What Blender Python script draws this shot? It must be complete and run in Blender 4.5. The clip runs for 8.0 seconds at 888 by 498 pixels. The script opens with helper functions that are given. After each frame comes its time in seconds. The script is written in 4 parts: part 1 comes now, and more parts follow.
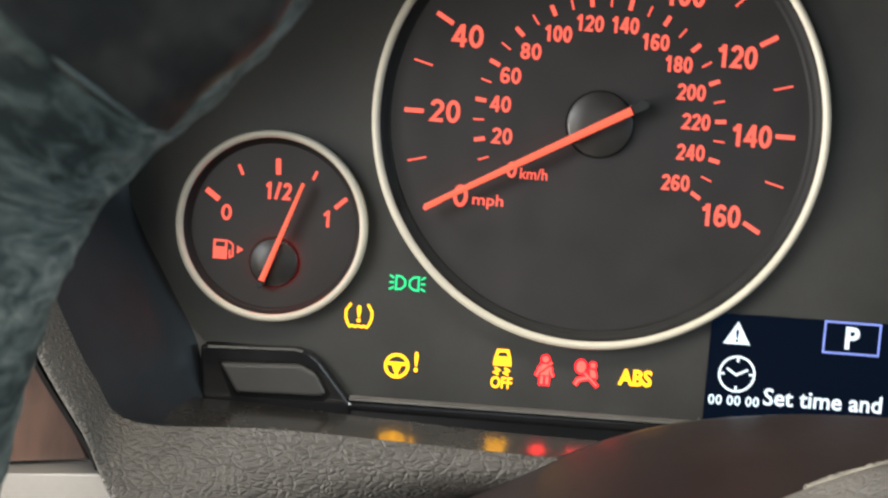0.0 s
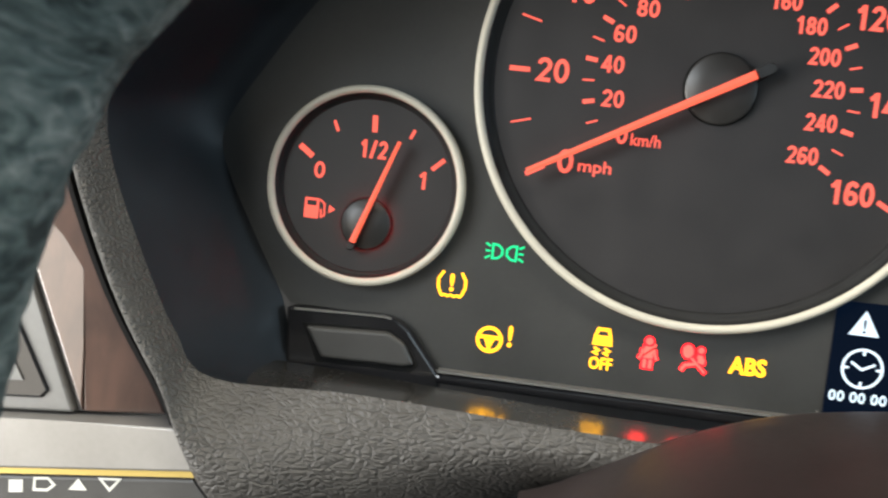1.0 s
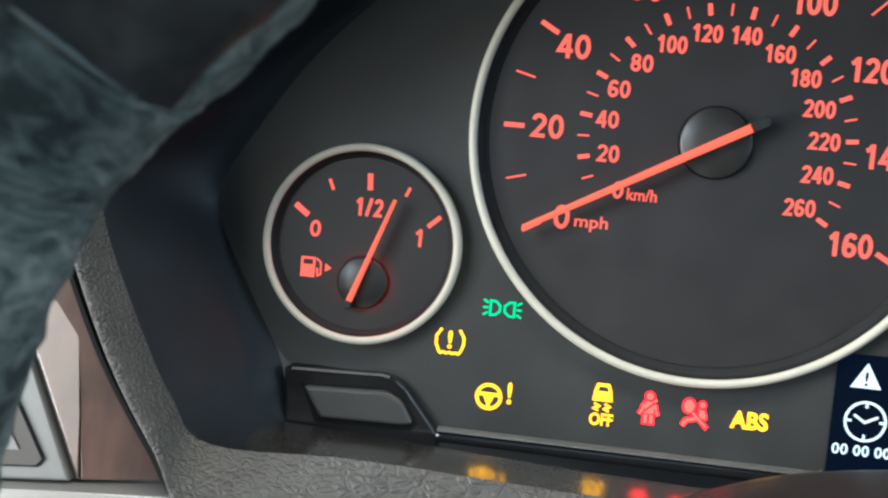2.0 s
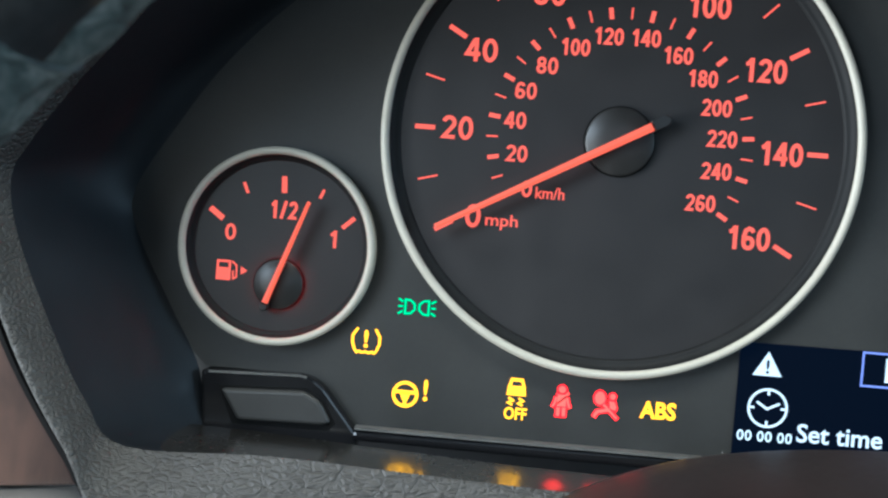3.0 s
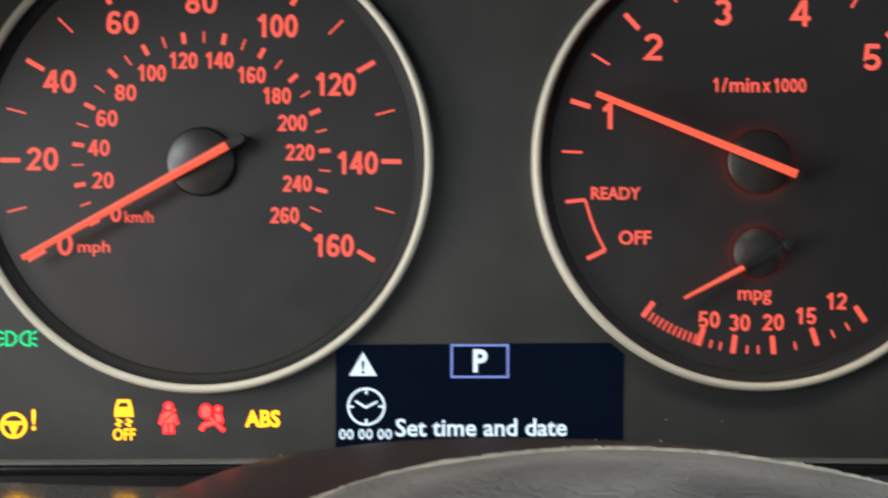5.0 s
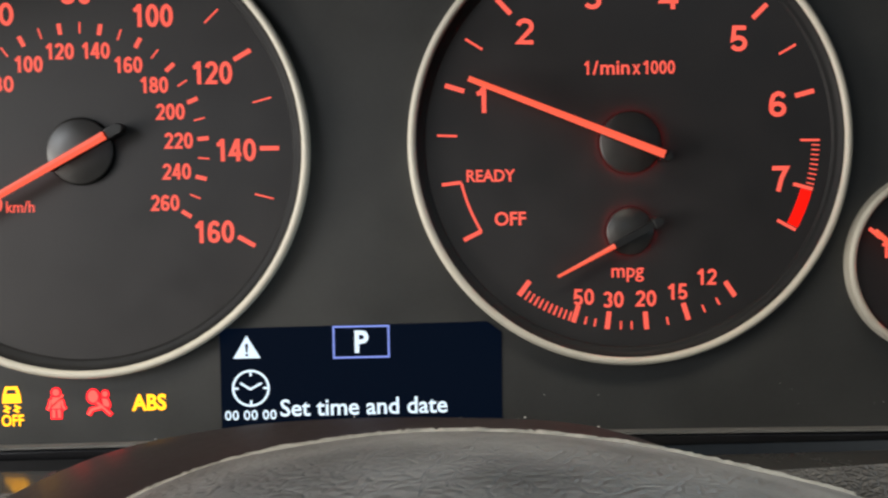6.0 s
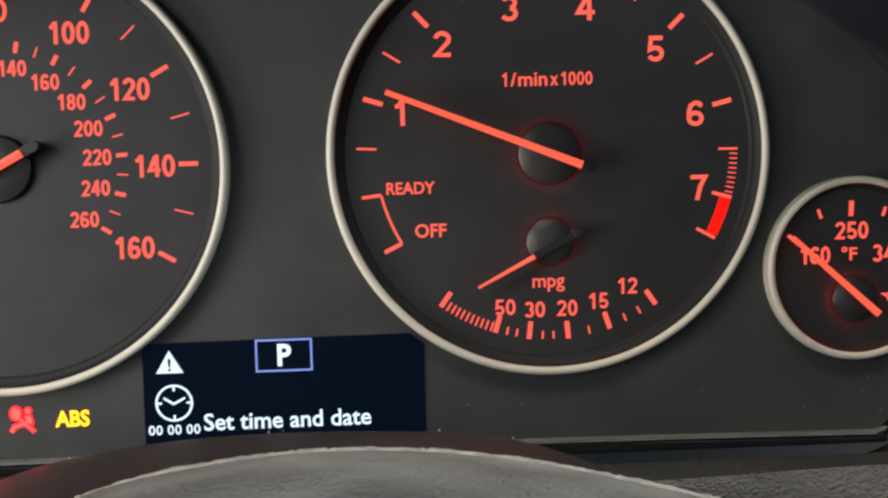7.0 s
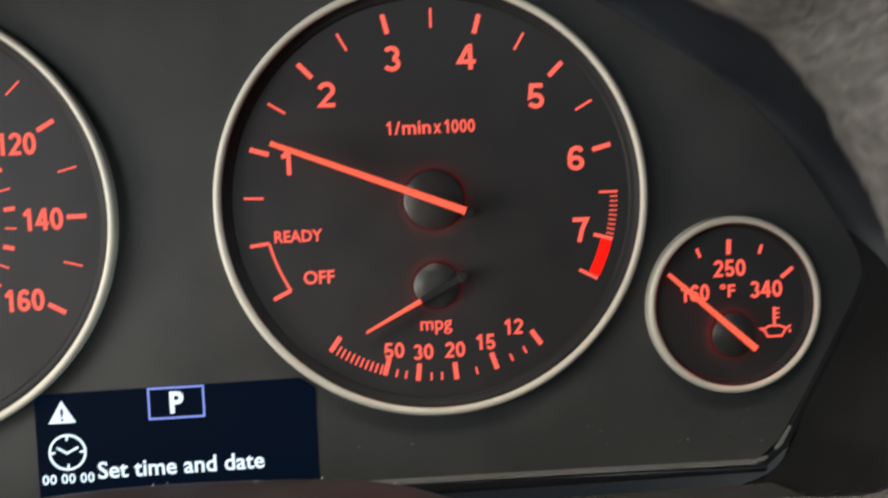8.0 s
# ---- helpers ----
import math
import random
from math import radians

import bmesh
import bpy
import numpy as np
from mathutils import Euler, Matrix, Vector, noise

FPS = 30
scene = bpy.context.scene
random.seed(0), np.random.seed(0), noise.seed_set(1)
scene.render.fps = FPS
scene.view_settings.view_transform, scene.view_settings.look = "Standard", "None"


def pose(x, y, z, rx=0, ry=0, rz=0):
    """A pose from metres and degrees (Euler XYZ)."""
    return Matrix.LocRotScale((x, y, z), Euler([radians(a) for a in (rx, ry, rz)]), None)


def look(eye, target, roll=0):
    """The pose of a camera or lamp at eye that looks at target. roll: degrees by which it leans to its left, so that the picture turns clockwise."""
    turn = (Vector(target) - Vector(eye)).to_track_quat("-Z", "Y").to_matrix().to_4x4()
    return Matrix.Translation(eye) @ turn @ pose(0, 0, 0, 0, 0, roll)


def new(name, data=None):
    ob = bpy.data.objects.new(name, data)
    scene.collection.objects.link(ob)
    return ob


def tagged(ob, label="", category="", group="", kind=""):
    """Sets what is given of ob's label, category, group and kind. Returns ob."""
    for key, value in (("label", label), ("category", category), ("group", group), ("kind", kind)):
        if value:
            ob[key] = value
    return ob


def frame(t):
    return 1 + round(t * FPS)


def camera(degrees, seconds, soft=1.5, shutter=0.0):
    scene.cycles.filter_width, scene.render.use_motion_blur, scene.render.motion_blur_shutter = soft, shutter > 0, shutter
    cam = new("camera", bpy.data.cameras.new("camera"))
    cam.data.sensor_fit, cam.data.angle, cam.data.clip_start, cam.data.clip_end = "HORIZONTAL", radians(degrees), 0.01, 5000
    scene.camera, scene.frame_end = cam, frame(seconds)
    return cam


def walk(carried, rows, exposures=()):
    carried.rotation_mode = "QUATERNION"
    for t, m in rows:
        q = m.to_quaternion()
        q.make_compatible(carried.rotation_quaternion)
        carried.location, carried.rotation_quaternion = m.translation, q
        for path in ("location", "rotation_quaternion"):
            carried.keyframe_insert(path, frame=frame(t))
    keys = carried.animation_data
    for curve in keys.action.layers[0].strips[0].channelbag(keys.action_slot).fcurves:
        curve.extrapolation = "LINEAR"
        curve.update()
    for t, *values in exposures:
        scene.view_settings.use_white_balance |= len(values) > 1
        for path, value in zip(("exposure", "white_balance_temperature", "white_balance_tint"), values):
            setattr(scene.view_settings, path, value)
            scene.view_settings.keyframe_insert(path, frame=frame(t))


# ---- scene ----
cam = camera(46.0, 8.0, soft=2.2, shutter=0.5)
# a phone lens held close: sharp at the dials, soft at the wheel and the column
cam.data.dof.use_dof = True
cam.data.dof.focus_distance = 0.225
cam.data.dof.aperture_fstop = 75.0
PATH = [
    (0, (-0.0297, -0.23047, -0.01111), (-0.04827, 1.76282, -0.17376), 4.19),
    (0.5, (-0.02658, -0.22755, -0.01491), (-0.14216, 1.76546, -0.13563), 6.74),
    (1, (-0.02656, -0.21784, -0.02001), (-0.25883, 1.76115, -0.19212), 6.31),
    (1.5, (-0.02664, -0.21471, -0.01588), (-0.30688, 1.76155, -0.14183), 5.99),
    (1.7, (-0.02737, -0.21493, -0.01188), (-0.29572, 1.76189, -0.15389), 5.70),
    (2.8, (-0.02163, -0.21997, -0.01772), (-0.16745, 1.77343, -0.08931), 4.78),
    (3, (-0.02119, -0.21996, -0.01729), (-0.14301, 1.77499, -0.09053), 4.49),
    (3.5, (-0.00715, -0.22138, -0.01562), (-0.12032, 1.77409, -0.08848), 3.50),
    (4, (0.01236, -0.22276, -0.01549), (-0.043, 1.77555, -0.07644), 2.17),
    (4.5, (0.03359, -0.22429, -0.01087), (0.02789, 1.77504, -0.06209), 0.88),
    (5, (0.04618, -0.22573, -0.01389), (0.09749, 1.77314, -0.05759), 0.11),
    (5.2, (0.05144, -0.22734, -0.01621), (0.12039, 1.77103, -0.05811), -0.19),
    (6.3, (0.07297, -0.23186, -0.00612), (0.18126, 1.76023, -0.1471), -1.04),
    (6.5, (0.07704, -0.23178, -0.00434), (0.19442, 1.75903, -0.15566), -1.19),
    (7, (0.08231, -0.23326, -0.0064), (0.20143, 1.75956, -0.12682), -1.57),
    (7.5, (0.09207, -0.23565, -0.00652), (0.24326, 1.75599, -0.10914), -2.06),
    (8, (0.09939, -0.23924, 0.00414), (0.28906, 1.74764, -0.12366), -2.45),
]
walk(cam, [(t, look(eye, target, roll)) for t, eye, target, roll in PATH],
     [(0, 0.58, 6600, 10), (1.5, 0.62, 6100, 7), (3.0, 0.34, 5400, 3), (4.4, 0.2, 5900, 6), (5.5, 0.08, 6500, 11), (7, 0.12, 6400, 11), (8, 0.3, 6400, 10)])

# ---------------------------------------------------------------- light
world = bpy.data.worlds.new("sky")
scene.world = world
world.use_nodes = True
wn, wl = world.node_tree.nodes, world.node_tree.links
sky = wn.new("ShaderNodeTexSky")
sky.sky_type, sky.sun_disc = "NISHITA", False
sky.sun_elevation, sky.sun_rotation = radians(35), radians(215)
wl.new(sky.outputs[0], wn["Background"].inputs["Color"])
wn["Background"].inputs["Strength"].default_value = 0.06


def area_light(name, eye, target, sx, sy, power, colour):
    data = bpy.data.lights.new(name, "AREA")
    data.shape, data.size, data.size_y, data.energy, data.color = "RECTANGLE", sx, sy, power, colour
    ob = new(name, data)
    ob.matrix_world = look(eye, target)
    return ob


# daylight through the open driver's door, the far windows and the rear window, and two added fills
area_light("door_light", (-0.74, -0.82, 0.28), (0.05, 0, -0.03), 0.42, 0.36, 6.6, (0.93, 0.97, 1.0))
area_light("door_side_light", (-0.74, -0.36, -0.16), (-0.09, 0, -0.04), 0.3, 0.4, 8.5, (1.0, 0.95, 0.88))
# added fill from low down, like bounce off the seat, for the lower panel
area_light("low_fill_light", (-0.73, -1.0, -0.22), (0.0, 0, -0.03), 0.4, 0.5, 2.4, (1.0, 0.9, 0.76))
area_light("passenger_window_light", (1.26, -0.25, 0.24), (0.0, 0, 0.0), 0.5, 0.35, 8.2, (0.68, 0.88, 1.0))
area_light("rear_window_light", (0.3, -2.2, 0.42), (0.08, 0, -0.05), 1.1, 0.4, 2.6, (0.8, 0.92, 1.0))
# added fill under the roof, no lamp there: brightens lower panel and shroud
area_light("roof_fill_light", (0.12, -0.36, 0.60), (0.08, -0.20, 0.0), 0.7, 0.3, 9.0, (1.0, 0.91, 0.75))


# ---------------------------------------------------------------- materials
def material(name, colour, rough=0.5, metal=0.0, spec=0.5, noise_scale=0.0, vary=0.15, bump=0.0, bump_scale=400.0, coat=0.0):
    m = bpy.data.materials.new(name)
    m.use_nodes = True
    n, l = m.node_tree.nodes, m.node_tree.links
    b = n["Principled BSDF"]
    b.inputs["Base Color"].default_value = (*colour, 1)
    b.inputs["Roughness"].default_value = rough
    b.inputs["Metallic"].default_value = metal
    b.inputs["Specular IOR Level"].default_value = spec
    b.inputs["Coat Weight"].default_value = coat
    b.inputs["Coat Roughness"].default_value = max(0.08, rough - 0.08)
    geo = n.new("ShaderNodeTexCoord")
    if noise_scale:
        big = n.new("ShaderNodeTexNoise")
        big.inputs["Scale"].default_value, big.inputs["Detail"].default_value = noise_scale, 6
        fine = n.new("ShaderNodeTexNoise")
        fine.inputs["Scale"].default_value, fine.inputs["Detail"].default_value = noise_scale * 14, 3
        both = n.new("ShaderNodeMath")
        both.operation = "MULTIPLY_ADD"
        both.inputs[1].default_value = 0.4
        l.new(geo.outputs["Object"], big.inputs["Vector"])
        l.new(geo.outputs["Object"], fine.inputs["Vector"])
        l.new(fine.outputs["Fac"], both.inputs[0])
        l.new(big.outputs["Fac"], both.inputs[2])
        ramp = n.new("ShaderNodeValToRGB")
        ramp.color_ramp.elements[0].position, ramp.color_ramp.elements[1].position = 0.4, 1.0
        ramp.color_ramp.elements[0].color = (*[c * (1 - vary) for c in colour], 1)
        ramp.color_ramp.elements[1].color = (*[min(1, c * (1 + vary)) for c in colour], 1)
        l.new(both.outputs[0], ramp.inputs["Fac"])
        l.new(ramp.outputs["Color"], b.inputs["Base Color"])
        rr = n.new("ShaderNodeMapRange")
        rr.inputs["From Min"].default_value, rr.inputs["From Max"].default_value = 0.4, 1.0
        rr.inputs["To Min"].default_value, rr.inputs["To Max"].default_value = max(0.02, rough - 0.07), min(1, rough + 0.07)
        l.new(both.outputs[0], rr.inputs["Value"])
        l.new(rr.outputs[0], b.inputs["Roughness"])
    if bump:
        t = n.new("ShaderNodeTexNoise")
        t.inputs["Scale"].default_value, t.inputs["Detail"].default_value = bump_scale, 4
        l.new(geo.outputs["Object"], t.inputs["Vector"])
        bp = n.new("ShaderNodeBump")
        bp.inputs["Strength"].default_value, bp.inputs["Distance"].default_value = bump, 0.0005
        l.new(t.outputs["Fac"], bp.inputs["Height"])
        l.new(bp.outputs["Normal"], b.inputs["Normal"])
    return m


def leather(name, colour, light, cell=420.0, deep=0.6, rough=0.5):
    """Grained leather: pebbles between creases, with long wrinkles and worn, paler tops."""
    m = bpy.data.materials.new(name)
    m.use_nodes = True
    n, l = m.node_tree.nodes, m.node_tree.links
    b = n["Principled BSDF"]
    geo = n.new("ShaderNodeTexCoord")
    warp = n.new("ShaderNodeTexNoise")
    warp.inputs["Scale"].default_value = cell * 0.25
    mix = n.new("ShaderNodeVectorMath")
    mix.operation = "MULTIPLY_ADD"
    mix.inputs[1].default_value = (1.5 / cell, 1.5 / cell, 1.5 / cell)
    l.new(geo.outputs["Object"], warp.inputs["Vector"])
    l.new(warp.outputs["Color"], mix.inputs[0])
    drawn = n.new("ShaderNodeVectorMath")
    drawn.operation = "MULTIPLY"
    drawn.inputs[1].default_value = (0.75, 1.0, 1.35)
    l.new(geo.outputs["Object"], drawn.inputs[0])
    l.new(drawn.outputs[0], mix.inputs[2])
    fine = n.new("ShaderNodeTexNoise")
    fine.inputs["Scale"].default_value, fine.inputs["Detail"].default_value, fine.inputs["Distortion"].default_value = cell * 1.2, 4, 0.6
    l.new(mix.outputs[0], fine.inputs["Vector"])

    def wrinkle(scale, width):
        lines = n.new("ShaderNodeTexVoronoi")
        lines.feature = "DISTANCE_TO_EDGE"
        lines.inputs["Scale"].default_value = scale
        l.new(mix.outputs[0], lines.inputs["Vector"])
        dip = n.new("ShaderNodeMapRange")
        dip.interpolation_type = "SMOOTHSTEP"
        dip.inputs["From Max"].default_value = width
        l.new(lines.outputs["Distance"], dip.inputs["Value"])
        return dip.outputs[0]

    def summed(a, b2, factor):
        t = n.new("ShaderNodeMath")
        t.operation = "MULTIPLY_ADD"
        t.inputs[1].default_value = factor
        l.new(a, t.inputs[0])
        l.new(b2, t.inputs[2])
        return t

    pebble = wrinkle(cell * 0.85, 0.34)
    h = summed(wrinkle(cell * 0.3, 0.06), summed(pebble, fine.outputs["Fac"], 0.55).outputs[0], 0.4)
    bp = n.new("ShaderNodeBump")
    bp.inputs["Strength"].default_value, bp.inputs["Distance"].default_value = deep, 0.00055
    l.new(h.outputs[0], bp.inputs["Height"])
    l.new(bp.outputs["Normal"], b.inputs["Normal"])
    blot = n.new("ShaderNodeTexNoise")
    blot.inputs["Scale"].default_value, blot.inputs["Detail"].default_value = 60, 5
    l.new(geo.outputs["Object"], blot.inputs["Vector"])
    ramp = n.new("ShaderNodeValToRGB")
    ramp.color_ramp.elements[0].position, ramp.color_ramp.elements[1].position = 0.3, 0.75
    ramp.color_ramp.elements[0].color, ramp.color_ramp.elements[1].color = (*colour, 1), (*light, 1)
    l.new(blot.outputs["Fac"], ramp.inputs["Fac"])
    l.new(ramp.outputs["Color"], b.inputs["Base Color"])
    b.inputs["Roughness"].default_value = rough
    return m


def worn_leather(name, dark, mid_tone, pale, run_round=0.48):
    """Creased, matted wheel leather, dark in the creases, with paler worn ridges that run round the rim."""
    m = bpy.data.materials.new(name)
    m.use_nodes = True
    n, l = m.node_tree.nodes, m.node_tree.links
    b = n["Principled BSDF"]
    geo = n.new("ShaderNodeTexCoord")
    stretch = n.new("ShaderNodeVectorMath")
    stretch.operation = "MULTIPLY"
    stretch.inputs[1].default_value = (1.0, run_round, 1.0)
    l.new(geo.outputs["UV"], stretch.inputs[0])

    def grain(scale, detail, distortion):
        t = n.new("ShaderNodeTexNoise")
        t.inputs["Scale"].default_value, t.inputs["Detail"].default_value, t.inputs["Distortion"].default_value = scale, detail, distortion
        l.new(stretch.outputs[0], t.inputs["Vector"])
        return t.outputs["Fac"]

    def mixed(a, b2, factor):
        t = n.new("ShaderNodeMath")
        t.operation = "MULTIPLY_ADD"
        t.inputs[1].default_value = factor
        l.new(a, t.inputs[0])
        l.new(b2, t.inputs[2])
        return t.outputs[0]

    height = mixed(grain(0.13, 3, 0.5), mixed(grain(2.4, 3, 0.3), grain(0.5, 3, 1.2), 0.18), 0.6)
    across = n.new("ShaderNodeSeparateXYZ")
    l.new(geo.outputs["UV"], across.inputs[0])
    # tone shift round the section: paler on the inner side, darker towards the driver
    side_tone = n.new("ShaderNodeMapRange")
    side_tone.interpolation_type = "SMOOTHSTEP"
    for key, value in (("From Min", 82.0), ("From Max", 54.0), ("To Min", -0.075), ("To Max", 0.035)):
        side_tone.inputs[key].default_value = value
    l.new(across.outputs["Y"], side_tone.inputs["Value"])
    ramp = n.new("ShaderNodeValToRGB")
    e = ramp.color_ramp.elements
    e[0].position, e[1].position = 0.4, 0.66
    e[0].color, e[1].color = (*dark, 1), (*pale, 1)
    mid = ramp.color_ramp.elements.new(0.52)
    mid.color = (*mid_tone, 1)
    half = n.new("ShaderNodeMath")
    half.operation, half.inputs[1].default_value = "MULTIPLY", 0.53
    l.new(height, half.inputs[0])
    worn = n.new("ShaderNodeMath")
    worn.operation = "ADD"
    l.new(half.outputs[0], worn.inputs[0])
    l.new(side_tone.outputs[0], worn.inputs[1])
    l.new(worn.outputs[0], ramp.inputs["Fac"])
    l.new(ramp.outputs["Color"], b.inputs["Base Color"])
    bp = n.new("ShaderNodeBump")
    bp.inputs["Strength"].default_value, bp.inputs["Distance"].default_value = 0.5, 0.001
    l.new(half.outputs[0], bp.inputs["Height"])
    l.new(bp.outputs["Normal"], b.inputs["Normal"])
    b.inputs["Roughness"].default_value = 0.65
    b.inputs["Specular IOR Level"].default_value = 0.3
    return m


def wood(name):
    """Dark brown veneer under clear lacquer, the grain running down the dash."""
    m = bpy.data.materials.new(name)
    m.use_nodes = True
    n, l = m.node_tree.nodes, m.node_tree.links
    b = n["Principled BSDF"]
    geo = n.new("ShaderNodeTexCoord")
    scale = n.new("ShaderNodeVectorMath")
    scale.operation = "MULTIPLY"
    scale.inputs[1].default_value = (150, 150, 45)
    l.new(geo.outputs["Object"], scale.inputs[0])
    grain = n.new("ShaderNodeTexNoise")
    grain.inputs["Scale"].default_value, grain.inputs["Detail"].default_value, grain.inputs["Distortion"].default_value = 1.0, 6, 1.2
    l.new(scale.outputs[0], grain.inputs["Vector"])
    blot = n.new("ShaderNodeTexNoise")
    blot.inputs["Scale"].default_value, blot.inputs["Detail"].default_value = 90, 4
    l.new(geo.outputs["Object"], blot.inputs["Vector"])
    both = n.new("ShaderNodeMath")
    both.operation, both.inputs[1].default_value = "MULTIPLY_ADD", 0.7
    l.new(blot.outputs["Fac"], both.inputs[0])
    l.new(grain.outputs["Fac"], both.inputs[2])
    ramp = n.new("ShaderNodeValToRGB")
    e = ramp.color_ramp.elements
    e[0].position, e[1].position = 0.5, 1.2
    e[0].color, e[1].color = (0.035, 0.021, 0.017, 1), (0.085, 0.048, 0.036, 1)
    l.new(both.outputs[0], ramp.inputs["Fac"])
    l.new(ramp.outputs["Color"], b.inputs["Base Color"])
    b.inputs["Roughness"].default_value = 0.4
    b.inputs["Coat Weight"].default_value = 1.0
    b.inputs["Coat Roughness"].default_value = 0.14
    return m


def glow(name, colour, strength=1.0, base=0.03):
    """A lit print: it gives off light."""
    m = bpy.data.materials.new(name)
    m.use_nodes = True
    n = m.node_tree.nodes
    b = n["Principled BSDF"]
    b.inputs["Base Color"].default_value = (base, base, base, 1)
    b.inputs["Specular IOR Level"].default_value = 0.2 if base > 0.01 else 0.04
    b.inputs["Roughness"].default_value = 0.35
    b.inputs["Emission Color"].default_value = (*colour, 1)
    b.inputs["Emission Strength"].default_value = strength
    return m


M_DIAL = material("dial_black", (0.0165, 0.015, 0.015), 0.5, spec=0.4, noise_scale=90, vary=0.2)
M_PANEL = material("panel_black", (0.0275, 0.0275, 0.026), 0.5, spec=0.4, noise_scale=70, vary=0.2)
M_RING = material("satin_silver", (0.45, 0.42, 0.345), 0.55, metal=0.1, noise_scale=120, vary=0.08)
M_WELL = material("well_black", (0.01, 0.01, 0.01), 0.6, spec=0.2, noise_scale=150, vary=0.3)
M_HUB = material("hub_black", (0.019, 0.0182, 0.017), 0.4, noise_scale=200, vary=0.2)
M_HOOD = material("hood_black", (0.0085, 0.0108, 0.014), 0.5, spec=0.28, noise_scale=50, vary=0.25, bump=0.15, bump_scale=3000)
M_SHELF = material("shelf_black", (0.016, 0.015, 0.0135), 0.25, spec=0.7, coat=1.0, noise_scale=60, vary=0.25, bump=0.04, bump_scale=900)
M_SHELF.node_tree.nodes["Principled BSDF"].inputs["IOR"].default_value = 2.1
M_SHELF.node_tree.nodes["Principled BSDF"].inputs["Coat IOR"].default_value = 1.9
M_GLOSS = material("gloss_black", (0.01, 0.01, 0.011), 0.16, noise_scale=80, vary=0.2)
M_RUBBER = material("rubber_pad", (0.028, 0.0275, 0.026), 0.5, noise_scale=150, vary=0.25)
M_GAITER = material("gaiter_brown", (0.0165, 0.0118, 0.0118), 0.45, noise_scale=40, vary=0.25)
M_SHROUD = leather("shroud_grain", (0.125, 0.124, 0.12), (0.295, 0.29, 0.28), 700, 1.0, 0.55)
M_LEATHER = leather("dash_leather", (0.029, 0.027, 0.0245), (0.05, 0.047, 0.043), 860, 0.62, 0.55)
# one leather twice: cool light tinted into the left, warm light into the right
M_RIM_COOL = worn_leather("wheel_leather_cool_lit", (0.03, 0.04, 0.039), (0.108, 0.135, 0.125), (0.28, 0.295, 0.27))
M_RIM_WARM = worn_leather("wheel_leather_warm_lit", (0.043, 0.04, 0.036), (0.068, 0.063, 0.056), (0.11, 0.103, 0.093), 0.85)
M_WOOD = wood("wood_gloss")
M_CHROME = material("brushed_metal", (0.245, 0.237, 0.225), 0.42, metal=0.5, noise_scale=60, vary=0.1)
M_RED = glow("lit_orange_red", (1.0, 0.105, 0.065), 1.08)
M_NEEDLE = glow("lit_needle", (1.0, 0.11, 0.05), 1.0)
M_REDBLOCK = glow("lit_red_zone", (1.0, 0.006, 0.001), 1.2, 0.006)
M_COLLAR = glow("lit_collar", (1.0, 0.03, 0.03), 21.0)
M_AMBER = glow("lit_amber", (1.0, 0.43, 0.0013), 2.6)
M_WARN = glow("lit_red", (1.0, 0.05, 0.036), 3.0)
M_WARNBACK = glow("lit_red_backing", (1.0, 0.0, 0.007), 2.9)
M_GREEN = glow("lit_green", (0.0, 0.62, 0.2), 1.5)
M_SCREEN = glow("screen_navy", (0.0008, 0.0035, 0.0105), 1.0, 0.001)
M_WHITE = glow("screen_white", (0.72, 0.88, 1.0), 1.15)
M_BLUE = glow("screen_blue", (0.2, 0.28, 0.78), 1.1)
M_UNLIT = M_PANEL
M_TIP = material("needle_tail", (0.01, 0.01, 0.01), 0.4)
M_GREYMETAL = material("vent_grey", (0.13, 0.13, 0.127), 0.45, metal=0.3, noise_scale=60, vary=0.15)
M_PALE = material("pale_print", (0.5, 0.5, 0.46), 0.6)
M_GOLD = material("gold_line", (0.5, 0.38, 0.12), 0.4, metal=0.6)
M_DUST = material("dust", (0.36, 0.345, 0.32), 0.9)
M_SLICK = material("smooth_leather", (0.02, 0.022, 0.023), 0.33, spec=0.6, noise_scale=60, vary=0.5, bump=0.15, bump_scale=700)
M_BEAD = material("dusty_edge_highlight", (0.24, 0.23, 0.205), 0.8, noise_scale=300, vary=0.5, bump=0.5, bump_scale=900)
M_BLACK = material("matt_black", (0.007, 0.007, 0.007), 0.85, spec=0.1, noise_scale=80, vary=0.3)
# paler strips that carry the highlight of dark edges in their colour
M_EDGE_SHINE = material("edge_shine", (0.12, 0.117, 0.11), 0.33, noise_scale=150, vary=0.2)
M_SEAM = material("seam_thread", (0.10, 0.12, 0.12), 0.7, noise_scale=300, vary=0.4)
M_CONCRETE = material("concrete", (0.32, 0.31, 0.29), 0.9, noise_scale=3, vary=0.2, bump=0.3, bump_scale=40)
M_CABIN = material("cabin_cloth", (0.16, 0.155, 0.15), 0.9, noise_scale=20, vary=0.2)
M_SEAT = material("seat_cloth", (0.05, 0.05, 0.052), 0.8, noise_scale=20, vary=0.3)


# ---------------------------------------------------------------- mesh helpers (millimetres in the dial plane)
def link(name, bm, mat, parent=None, label="", smooth=False):
    me = bpy.data.meshes.new(name)
    bmesh.ops.recalc_face_normals(bm, faces=bm.faces[:])
    bm.to_mesh(me)
    bm.free()
    me.materials.append(mat)
    if smooth:
        me.polygons.foreach_set("use_smooth", [True] * len(me.polygons))
    ob = new(name, me)
    if parent is not None:
        ob.parent = parent
    if label:
        ob["label"] = label
    return ob


part = link


